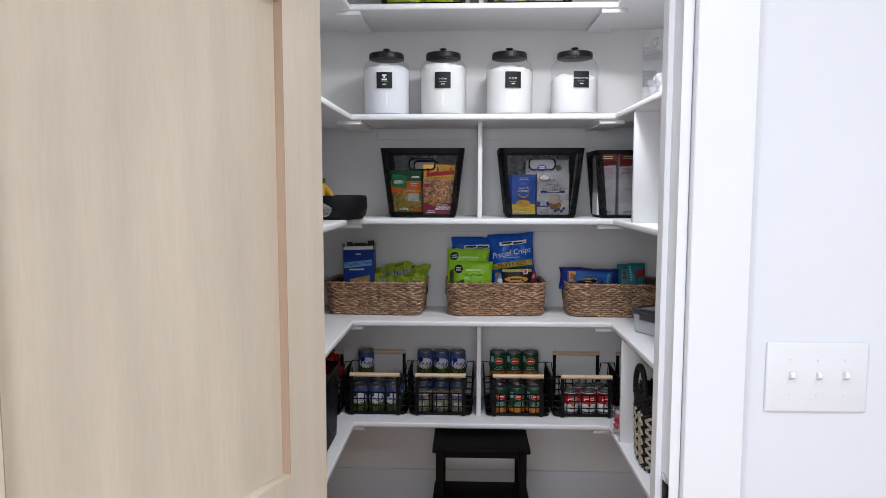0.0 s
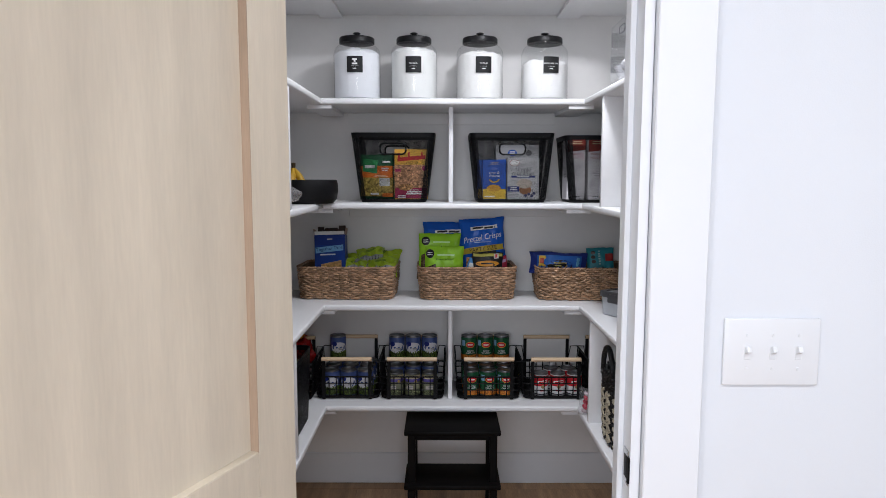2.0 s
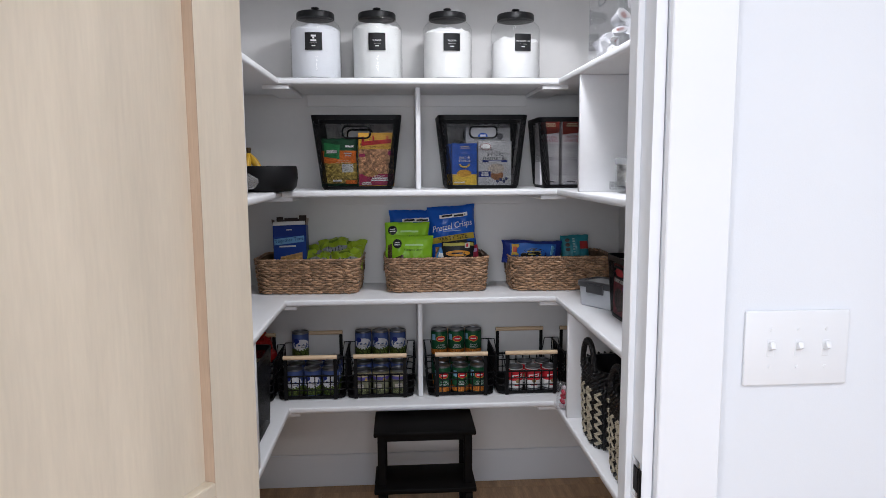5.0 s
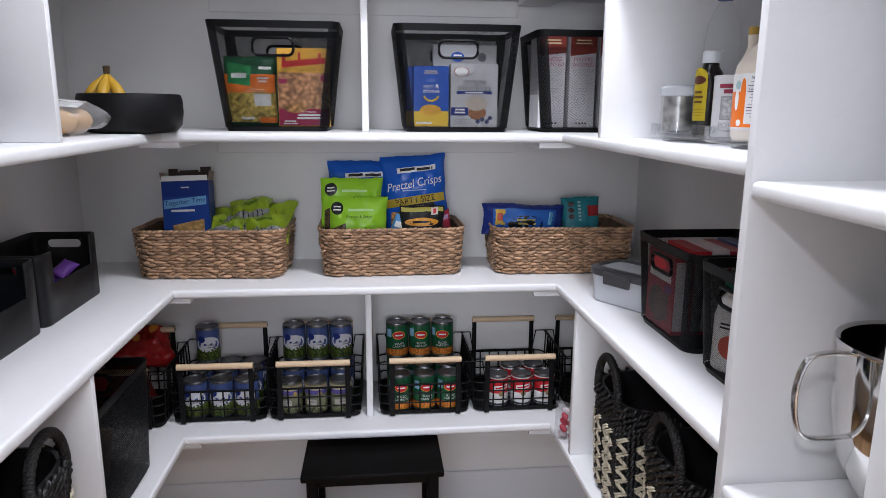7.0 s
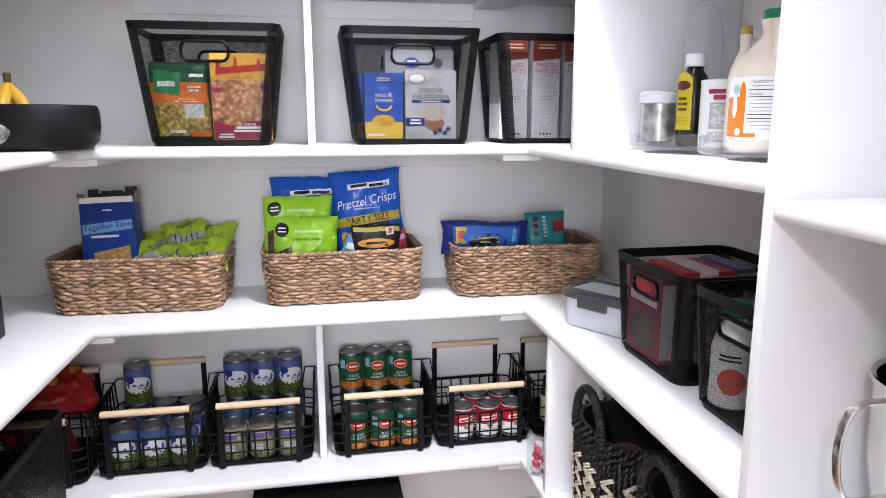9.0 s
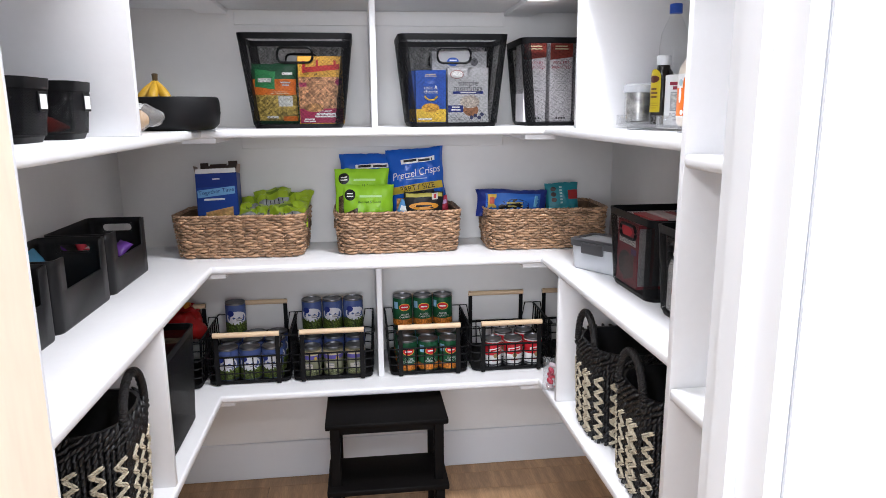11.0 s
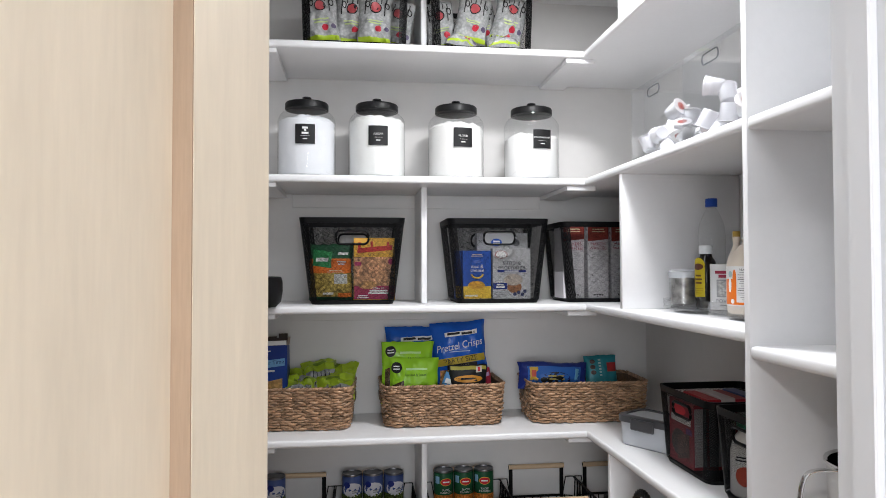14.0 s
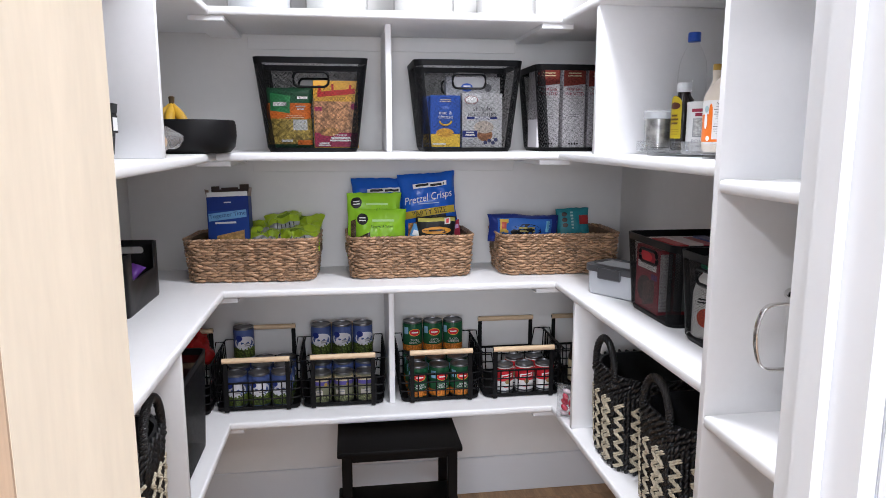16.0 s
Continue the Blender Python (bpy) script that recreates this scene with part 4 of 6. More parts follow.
def popcorn_bag(at, w, h, d, seed, upright=False):
    s, wr = bag("popcorn_bag", at, w, h, d, LIMEF if not upright else SILVER, "lime green and silver bag of popcorn", group="popcorn bags", seed=seed, crumple=2.2 if upright else 3.2)
    if upright:
        patch(s, "bag_band", wr, -w * 0.47, w * 0.47, 0.004, h * 0.10, LIMEF, nx=14)
        patch(s, "seal_ring", wr, -0.022, 0.022, h * 0.56, h * 0.56 + 0.044, NEAR_BLACK, oval=True)
        patch(s, "seal", wr, -0.018, 0.018, h * 0.56 + 0.004, h * 0.56 + 0.040, ink(0.42, 0.07, 0.08), oval=True, lift=0.0012)
        patch(s, "seal", wr, 0.002, 0.026, h * 0.20, h * 0.20 + 0.024, ink(0.45, 0.02, 0.04), oval=True)
        patch(s, "seal", wr, 0.036, 0.054, h * 0.22, h * 0.22 + 0.018, ink(0.10, 0.08, 0.14), oval=True)
        for x in (-0.040, 0.034):
            patch(s, "logo", wr, x - 0.002, x + 0.002, h * 0.55, h * 0.55 + 0.05, NEAR_BLACK, lift=0.0012, nx=2)
            patch(s, "logo", wr, x, x + 0.018, h * 0.55 + 0.024, h * 0.55 + 0.05, NEAR_BLACK, oval=True)
            patch(s, "logo", wr, x + 0.003, x + 0.014, h * 0.55 + 0.028, h * 0.55 + 0.046, SILVER, oval=True, lift=0.0012)
        for k in range(5):
            patch(s, "logo", wr, -0.040 + k * 0.019, -0.036 + k * 0.019, h * 0.78, h * 0.78 + 0.024, NEAR_BLACK, lift=0.001, nx=2)
        bars(s, wr, 0.0, h * 0.40, 0.07, 2, ink(0.45, 0.55, 0.25), 0.010, 0.005)
    else:
        patch(s, "bag_field", wr, -w * 0.44, w * 0.44, h * 0.06, h * 0.40, SILVER, nx=14, nz=8)
        for k in range(5):
            patch(s, "logo", wr, -0.036 + k * 0.016, -0.033 + k * 0.016, h * 0.18, h * 0.18 + 0.022, NEAR_BLACK, lift=0.0012, nx=2, skew=0.004 * (-1) ** k)
        patch(s, "logo", wr, -w * 0.2, w * 0.15, h * 0.66, h * 0.66 + 0.014, ink(0.16, 0.26, 0.02), nx=6)
    return s


for x, y, z, rx, ry, rz, w, h, seed in ((-0.405, 3.185, 0.085, -48, 9, 14, 0.125, 0.130, 11), (-0.282, 3.170, 0.090, -44, -8, -9, 0.130, 0.125, 12), (-0.365, 3.255, 0.110, -58, 14, 24, 0.130, 0.140, 13),
                                       (-0.282, 3.250, 0.118, -50, -14, -24, 0.125, 0.135, 14), (-0.340, 3.215, 0.100, -66, 5, 3, 0.140, 0.140, 15), (-0.330, 3.290, 0.135, -40, -4, 12, 0.120, 0.110, 16)):
    popcorn_bag(pose(x, y, S2 + z, rx - 6, ry, rz), w * 1.2, h * 1.05, 0.050, seed)

PRETZEL = ink(0.014, 0.105, 0.50, 0.25)


def pretzel_bag(at, seed, front):
    s, wr = bag("pretzel_bag", at, 0.225, 0.310, 0.075, PRETZEL, "large blue party-size bag of flat pretzel crackers", group="pretzel bags", seed=seed, crumple=1.6)
    field = patch(s, "name_field", wr, -0.055, 0.080, 0.252, 0.270, WHITE, skew=0.008)
    patch(field, "logo", wr, -0.044, 0.008, 0.2565, 0.2655, NEAR_BLACK, lift=0.0016, skew=0.003)
    patch(field, "logo", wr, 0.015, 0.070, 0.2565, 0.2655, NEAR_BLACK, lift=0.0016, skew=0.003)
    if front:
        lettering(s, "Pretzel Crisps", wr, 0.0, 0.212, 0.040, WHITE, 0.002, stretch=0.86, tilt=7, italic=0.25)
        band = patch(s, "size_band", wr, -0.106, 0.106, 0.142, 0.170, ink(0.50, 0.36, 0.04), skew=0.016, nx=14)
        lettering(band, "PARTY SIZE", wr, 0.0, 0.1555, 0.0285, NEAR_BLACK, 0.002, tilt=4.5)
        band = patch(s, "flavour_band", wr, -0.060, 0.066, 0.122, 0.142, NEAR_BLACK, skew=0.008)
        lettering(band, "ORIGINAL", wr, 0.003, 0.132, 0.013, CREAM, 0.002, tilt=4)
        bars(s, wr, 0.0, 0.188, 0.10, 1, ink(0.4, 0.55, 0.75), 0.005, 0.003)
        patch(s, "bag_picture", wr, -0.09, 0.09, 0.02, 0.120, PASTA, nx=12, nz=8)
    return s


pretzel_bag(pose(0.030, 3.300, S2 + 0.046, -6, 0, 2), 21, False)
pretzel_bag(pose(0.222, 3.262, S2 + 0.068, -9, -4, -3), 22, True)
SEEDS = ink(0.10, 0.065, 0.03, 0.35, 0.7, 120)
LIMEB = ink(0.30, 0.60, 0.03, 0.26)
for x, y, z, seed, rz in ((-0.002, 3.205, 0.072, 31, 2), (0.020, 3.165, 0.014, 32, -1)):
    s, wr = bag("nut_pouch", pose(x, y, S2 + z, -8, 0, rz), 0.205 if seed == 31 else 0.19, 0.235, 0.05, LIMEB, "bright green pouch of roasted salted seeds", "snack bag", "seed pouches", seed, 1.4)
    patch(s, "badge", wr, -0.090, -0.048, 0.176, 0.218, NEAR_BLACK, oval=True)
    bars(s, wr, -0.069, 0.200, 0.026, 2, WHITE, 0.010, 0.004, 0.0018)
    lettering(s, "Roasted & Salted", wr, 0.005, 0.170, 0.0125, ink(0.03, 0.10, 0.01), 0.002)
    bars(s, wr, 0.01, 0.188, 0.09, 1, ink(0.5, 0.75, 0.3), 0.005, 0.008)
    patch(s, "pouch_window", wr, -0.092, -0.040, 0.02, 0.140, SEEDS, nx=8, nz=8, skew=0.02)
    patch(s, "pouch_window", wr, 0.045, 0.088, 0.02, 0.110, SEEDS, nx=8, nz=8, skew=-0.02)
s, wr = bag("tortilla_bag", pose(0.228, 3.165, S2 + 0.014, -6, 0, -1), 0.150, 0.205, 0.05, NEAR_BLACK, "black and orange bag of chips", seed=41)
patch(s, "name_band", wr, -0.058, 0.058, 0.138, 0.166, ink(0.70, 0.30, 0.03), oval=True)
bars(s, wr, 0.0, 0.149, 0.08, 1, NEAR_BLACK, 0.005, 0.007, 0.0018)
patch(s, "bag_band", wr, -0.070, 0.070, 0.186, 0.200, ink(0.45, 0.40, 0.08))
patch(s, "corner_tag", wr, 0.030, 0.052, 0.176, 0.200, ink(0.65, 0.60, 0.55), lift=0.0014)
patch(s, "corner_tag", wr, 0.036, 0.046, 0.180, 0.196, RED, lift=0.0022)
s, wr = bag("granola_pouch", pose(0.120, 3.155, S2 + 0.030, -12, 24, 4), 0.085, 0.165, 0.035, ink(0.10, 0.30, 0.60), "small blue snack pouch leaning in the basket", seed=42)
patch(s, "pouch_top", wr, -0.036, 0.036, 0.120, 0.140, WHITE)
patch(s, "pouch_picture", wr, -0.036, 0.036, 0.06, 0.11, COOKIE)
s, wr = bag("fruit_pouch", pose(0.305, 3.215, S2 + 0.030, -6, -6, -4), 0.070, 0.165, 0.03, ink(0.40, 0.03, 0.06), "small red fruit snack pouch", seed=43)
patch(s, "pouch_top", wr, -0.03, 0.03, 0.135, 0.150, ink(0.5, 0.3, 0.5))
s, wr = bag("cookie_pack", pose(0.572, 3.205, S2 + 0.112, -14, 1.5, -1), 0.285, 0.105, 0.070, NAVY, "dark blue flow pack of sandwich cookies", "cookie pack", seed=51, crumple=2.0)
patch(s, "pack_front", wr, -0.112, 0.112, 0.018, 0.085, ink(0.03, 0.13, 0.45), nx=14)
patch(s, "cookies", wr, -0.060, 0.068, 0.010, 0.062, NEAR_BLACK, oval=True, lift=0.0012)
bars(s, wr, 0.004, 0.044, 0.085, 2, ink(0.45, 0.38, 0.12), 0.012, 0.006, 0.002)
patch(s, "pack_corner", wr, -0.104, -0.068, 0.030, 0.082, ink(0.70, 0.45, 0.08), lift=0.0012)
patch(s, "pack_corner", wr, -0.098, -0.078, 0.044, 0.070, ink(0.6, 0.12, 0.08), lift=0.002)
patch(s, "pack_tag", wr, 0.084, 0.104, 0.034, 0.076, ink(0.15, 0.42, 0.62), lift=0.0012)
s, wr = bag("jerky_pouch", pose(0.788, 3.225, S2 + 0.042, -10, -2, -3), 0.135, 0.195, 0.045, ink(0.02, 0.20, 0.24), "teal pouch of chocolate snacks", seed=52)
for k in range(3):
    patch(s, "chip", wr, -0.048, -0.026, 0.118 + k * 0.022, 0.136 + k * 0.022, ink(0.04, 0.02, 0.015), oval=True)
patch(s, "pouch_mark", wr, 0.022, 0.062, 0.128, 0.164, ink(0.35, 0.03, 0.03))
for k in range(6):
    patch(s, "print_line", wr, -0.012, -0.002, 0.112 + k * 0.012, 0.119 + k * 0.012, ink(0.35, 0.50, 0.50), nx=2)

# ---- lowest shelf: wire baskets of tins ----
WY = 3.082 + 0.1375
WIRES = (-0.437, -0.130, 0.232, 0.547, 0.866)
w0 = wire_basket(pose(WIRES[0], WY, S1))
for x in WIRES[1:]:
    copy_thing(w0, pose(x, WY, S1))
copy_thing(w0, pose(-0.752, 3.190, S1))
FLOOR = S1 + 0.0055
first = {}


def stock(kind, x, y, z, turn=0.0):
    at = pose(x, y, z, 0, 0, turn)
    if kind not in first:
        first[kind] = kind(at)
        return first[kind]
    return copy_thing(first[kind], at)


rt = random.Random(4)
for bx, front, back, top in ((WIRES[0], bean_can, bean_can, None), (WIRES[1], mushroom_can, bean_can, bean_can), (WIRES[2], carrot_can, carrot_can, carrot_can), (WIRES[3], soup_can, soup_can, None)):
    for k in (-1, 0, 1):
        x = bx + k * 0.0815 + (0.02 if front is soup_can else 0)
        x = min(x, bx + 0.100)
        stock(front, x, WY - 0.090, FLOOR, rt.uniform(-14, 14))
        if not (front is soup_can and k < 0):
            stock(back, bx + k * 0.0825, WY - 0.004, FLOOR, rt.uniform(-20, 20))
        if top:
            stock(top, bx + k * 0.0815 - 0.004, WY + 0.074, FLOOR + 0.1275, rt.uniform(-10, 10))
    if front is not soup_can:
        for k in (-1, 0, 1):
            stock(back, bx + k * 0.0825, WY + 0.078, FLOOR, rt.uniform(-20, 20))
stock(bean_can, WIRES[0] - 0.074, WY + 0.074, FLOOR + 0.1275, 6)
for k in (0, 1):
    jar = thing("condiment_jar", "tall dark jar with a cream label", "jar", "condiment jars", at=pose(0.800 + k * 0.10, WY - 0.05, FLOOR))
    part("jar_body", lathe([(0.036, 0), (0.040, 0.006), (0.040, 0.12), (0.034, 0.135), (0.030, 0.14)], 24), ink(0.04, 0.025, 0.018, 0.15), jar, smooth=True)
    part("lid", lathe([(0.034, 0.1405), (0.034, 0.160), (0.031, 0.163)], 24), BLACK, jar, smooth=True)
    part("paper_label", lathe([(0.0406, 0.02), (0.0408, 0.021), (0.0408, 0.105), (0.0406, 0.106)], 24, False, False), CREAM, jar, smooth=True)
    for z in (0.035, 0.055, 0.075):
        patch(jar, "print_line", round_can(0.0412), -0.03, 0.02, z, z + 0.008, GREY)
s, wr = bag("chip_bag", pose(-0.700, 3.215, S1 + 0.150, -62, 12, 30), 0.21, 0.180, 0.09, ink(0.34, 0.012, 0.012, 0.25), "crumpled red bag of chips in a wire basket", seed=61, crumple=3.2)
patch(s, "bag_spot", wr, 0.02, 0.050, 0.110, 0.140, ink(0.7, 0.25, 0.03), oval=True)
patch(s, "bag_spot", wr, -0.06, -0.02, 0.060, 0.100, ink(0.7, 0.25, 0.03), oval=True)
s, wr = bag("chip_bag", pose(-0.74, 3.170, S1 + 0.016, -25, -8, 40), 0.18, 0.16, 0.08, ink(0.16, 0.015, 0.015, 0.3), "crumpled dark red snack bag", seed=62)

# tall mesh bin on the side shelf
mesh_bin(pose(-0.722, 2.622, S1), 0.340, 0.405, 0.325, 0.92, "deep black mesh bin with mixed snack packets", wall=MESHDENSE)
rk = random.Random(7)
for k in range(7):
    col = ((0.60, 0.45, 0.05), (0.35, 0.03, 0.04), (0.05, 0.04, 0.04), (0.45, 0.42, 0.40), (0.12, 0.06, 0.03), (0.10, 0.20, 0.06), (0.30, 0.12, 0.04))[k]
    bag("snack_packet", pose(-0.66 - 0.05 * (k % 4), 2.57 + 0.06 * (k // 3) , S1 + 0.02 + 0.05 * (k // 4), rk.uniform(-25, 25), rk.uniform(-20, 20), rk.uniform(30, 120)), 0.10, 0.13, 0.04, ink(*col, 0.3), "small snack packet in the mesh bin", "snack packet", "snack packets", 70 + k)

# ---- rope baskets on the lowest side shelves ----
r0 = rope_basket(pose(0.815, 2.560, S1, 0, 0, 0))
copy_thing(r0, pose(0.815, 2.215, S1, 0, 0, 0))
copy_thing(r0, pose(-0.715, 2.250, S1, 0, 0, 0))
bag("cloth_bundle", pose(0.83, 2.56, S1 + 0.10, -70, 0, 20), 0.18, 0.17, 0.07, material("pink_cloth", (0.24, 0.10, 0.15), 0.9, vary=0.1, scale=20, bump=0.3, bump_scale=300), "dusty pink cloth bundle in a rope basket", "cloth", seed=81)

# small bag of sweets at the shelf's edge
WRAPFILM = clear_glass("crinkled_film", (0.95, 0.95, 0.96), rough=0.1, haze=0.05)
s, wr = bag("sweets_bag", pose(0.668, 2.850, S1 + 0.001, -8, 0, -30), 0.12, 0.120, 0.055, WRAPFILM, "clear bag of red wrapped sweets", "sweets bag", seed=83, crumple=2.4)
rs = random.Random(8)
for k in range(13):
    bm = B()
    x, z = -0.028 + 0.028 * (k % 3) + rs.uniform(-0.006, 0.006), 0.018 + 0.019 * (k // 3)
    bmesh.ops.create_icosphere(bm, subdivisions=2, radius=0.012, matrix=pose(x, rs.uniform(-0.010, 0.004), z, 0, rs.uniform(0, 90), 0) @ Matrix.Diagonal((1.25, 0.8, 0.85, 1)))
    part("sweet", bm, ink(0.45, 0.015, 0.05, 0.3) if k % 4 else ink(0.55, 0.45, 0.48, 0.3), s, "red wrapped sweet" if k % 4 else "pale wrapped sweet", True)

# ---- glass jars on the fourth shelf ----
LID = material("black_lid_metal", (0.008, 0.008, 0.009), 0.42, spec=0.25, vary=0.1, scale=20, bump=0.05, bump_scale=200)


CLOUDGLASS = clear_glass("thick_glass", (0.86, 0.87, 0.88), 1.5, 0.05, 0.25)


def powder_jar(x, y, words, fill, dip, tone, dx=0.0, turn=0.0):
    jar = thing("glass_jar", "large glass jar of white powder with a black lid", "jar", "pantry jars", at=pose(x, y, S4, 0, 0, turn))
    r = 0.108
    outer = [(r * 0.90, 0), (r - 0.004, 0.003), (r, 0.012), (r, 0.218), (r - 0.002, 0.231), (r - 0.008, 0.244), (r - 0.018, 0.255), (r - 0.029, 0.262), (r - 0.031, 0.274)]
    part("glass", lathe(outer, 40, True, False), GLASS, jar, smooth=True)
    part("base_ring", lathe([(r - 0.012, 0.0015), (r - 0.003, 0.004), (r - 0.002, 0.011), (r - 0.005, 0.015)], 40, True, False), CLOUDGLASS, jar, "thick clear glass base", True)
    bm = lathe([(r * 0.86, 0.010), (r - 0.010, 0.014), (r - 0.0045, 0.022), (r - 0.0045, fill - 0.016), (r * 0.86, fill - 0.006), (r * 0.70, fill), (r * 0.50, fill + 0.006), (r * 0.25, fill + 0.010), (0.001, fill + 0.011)], 40)
    for v in bm.verts:
        if v.co.z > fill - 0.03:
            v.co.z += 0.010 * noise.noise(v.co * 32 + Vector((x * 9, 0, 0))) + 0.004 * noise.noise(v.co * 90 + Vector((x * 5, 0, 0))) - dip * max(0, 1 - ((v.co.x - 0.02) ** 2 + (v.co.y + 0.05) ** 2) / 0.004)
            v.co.z = min(v.co.z, 0.256 - max(0, math.hypot(v.co.x, v.co.y) - 0.075) * 0.9)
    part("powder", bm, material("powder", tone, 0.9, vary=0.02, scale=30, bump=0.3, bump_scale=250), jar, "white powder", True)
    lid = part("lid", lathe([(r - 0.030, 0.268), (r - 0.027, 0.269), (r - 0.027, 0.289), (r - 0.030, 0.294), (r * 0.5, 0.299), (0.014, 0.301)], 40), LID, jar, "black metal lid with a knob", True)
    part("knob", lathe([(0.010, 0.3012), (0.008, 0.306), (0.010, 0.310), (0.017, 0.313), (0.017, 0.317), (0.013, 0.319)], 24), LID, lid, smooth=True)
    w = round_can(r + 0.0004)
    tag = patch(jar, "label", w, dx - 0.036, dx + 0.036, 0.124, 0.196, NEAR_BLACK, nx=10, label="black square label with white print")
    if words:
        for k, word in enumerate(words):
            lettering(tag, word, w, dx, 0.165 - k * 0.012, 0.0105 if len(word) < 8 else 0.0092, WHITE, 0.0014, stretch=1.1)
    else:
        for z, ww in ((0.178, 0.020), (0.170, 0.008), (0.159, 0.024)):
            patch(tag, "print_line", w, dx - ww / 2, dx + ww / 2, z, z + 0.0075, WHITE, lift=0.0012)
    patch(tag, "print_line", w, dx - 0.016, dx + 0.016, 0.152, 0.1528, WHITE, lift=0.0012, nz=1)
    patch(tag, "print_line", w, dx - 0.008, dx + 0.008, 0.140, 0.1435, WHITE, lift=0.0012, nz=1)
    return jar


powder_jar(-0.386, 3.180, None, 0.232, 0.0, (0.82, 0.83, 0.86), 0.002)
powder_jar(-0.122, 3.180, ("SUGAR",), 0.238, 0.0, (0.81, 0.81, 0.79), 0.002)
powder_jar(0.184, 3.180, ("FLOUR",), 0.222, 0.0, (0.82, 0.81, 0.79), 0.012)
powder_jar(0.484, 3.180, ("PANCAKE MIX",), 0.190, 0.028, (0.81, 0.80, 0.79), 0.016)

# ---- top shelf: bins of popcorn ----
for x, y in ((-0.205, 3.145), (0.262, 3.145)):
    mesh_bin(pose(x, y, S5), 0.385, 0.270, 0.230, 0.96, "black bin packed with silver popcorn bags", open_front=True)
for x, y, z, rx, ry, seed in ((-0.318, 3.062, 0.018, -6, -6, 91), (-0.222, 3.098, 0.024, -2, 3, 92), (-0.135, 3.056, 0.016, -7, 3, 93), (-0.062, 3.120, 0.020, -4, 8, 97), (-0.270, 3.150, 0.040, -8, 10, 98), (-0.150, 3.150, 0.046, -8, -12, 99),
                             (0.135, 3.105, 0.018, -4, -12, 94), (0.215, 3.062, 0.036, -6, 10, 95), (0.352, 3.076, 0.044, -4, 14, 96), (0.345, 3.036, 0.014, -48, -4, 100), (0.185, 3.034, 0.014, -52, 12, 101), (0.290, 3.140, 0.040, -6, -8, 102)):
    popcorn_bag(pose(x, y, S5 + z, rx, ry, 0), 0.125, 0.190 if rx > -40 else 0.10, 0.05, seed, True)

# ---- fourth side shelf: acrylic bins of coffee pods ----
POD = ink(0.78, 0.77, 0.80, 0.35)


def acrylic_bin(at, w, d, h):
    b = thing("acrylic_bin", "clear acrylic bin with an oval grip hole", "storage bin", "acrylic bins", at=at)
    t = 0.003
    part("base", block(B(), -w / 2, w / 2, -d / 2, d / 2, 0, t), ACRYLIC, b)
    for s in (-1, 1):
        part("side_wall", block(B(), s * (w / 2) - (t if s > 0 else 0), s * (w / 2) + (t if s < 0 else 0), -d / 2 + t, d / 2 - t, t, h), ACRYLIC, b)
        part("end_wall", block(B(), -w / 2, w / 2, s * (d / 2) - (t if s > 0 else 0), s * (d / 2) + (t if s < 0 else 0), t, h), ACRYLIC, b)
    bm = B()
    tube(bm, arc(0.075, 0.026, 0.012), 0.0018, 5, True)
    part("grip_edge", bm, clear_glass("polished_edge", (0.7, 0.72, 0.75), 1.8), b, smooth=True, at=pose(0, -d / 2 - 0.0005, h - 0.035))
    return b


acrylic_bin(pose(0.795, 2.425, S4, 0, 0, -90), 0.315, 0.30, 0.215)
acrylic_bin(pose(0.795, 2.112, S4, 0, 0, -90), 0.285, 0.30, 0.215)
pod = thing("coffee_pod", "white plastic coffee pod with a printed foil lid", "coffee pod", "coffee pods", at=pose(0.68, 2.30, S4 + 0.004))
part("cup", lathe([(0.018, 0), (0.0195, 0.002), (0.0228, 0.042), (0.0255, 0.043), (0.0255, 0.0445)], 18), POD, pod, smooth=True)
foil = part("foil_lid", lathe([(0.0245, 0.0447), (0.0243, 0.0453)], 18), ink(0.62, 0.60, 0.60), pod, "printed foil lid", True)
part("lid_print", lathe([(0.0125, 0.0454), (0.0124, 0.0457)], 16), ink(0.30, 0.07, 0.06), foil, "red round print", True)
rp = random.Random(12)
for cy, n0, wy in ((2.425, 27, 0.130), (2.112, 27, 0.115)):
    for k in range(n0):
        layer = 0 if k < 12 else (1 if k < 24 else 2)
        x = 0.680 + 0.05 * (k % 4) + rp.uniform(-0.006, 0.006)
        y = cy - wy + 0.024 + (2 * wy - 0.05) * ((k // 4) % 3 if layer == 0 else rp.random() * 2) / 2
        copy_thing(pod, pose(x, y, S4 + 0.026 + layer * 0.040, rp.choice((100, 80, 150, 190, 20)) + rp.uniform(-20, 20), rp.uniform(-30, 30), rp.uniform(0, 360)))

# white pot on the opposite fourth shelf
pot = thing("white_canister", "small white ceramic canister with a lid", "canister", at=pose(-0.640, 2.56, S4))
part("pot", lathe([(0.036, 0), (0.041, 0.006), (0.042, 0.075), (0.040, 0.080)], 24), PLATE, pot, smooth=True)
part("lid", lathe([(0.043, 0.0805), (0.044, 0.088), (0.040, 0.095), (0.012, 0.100)], 24), PLATE, pot, smooth=True)

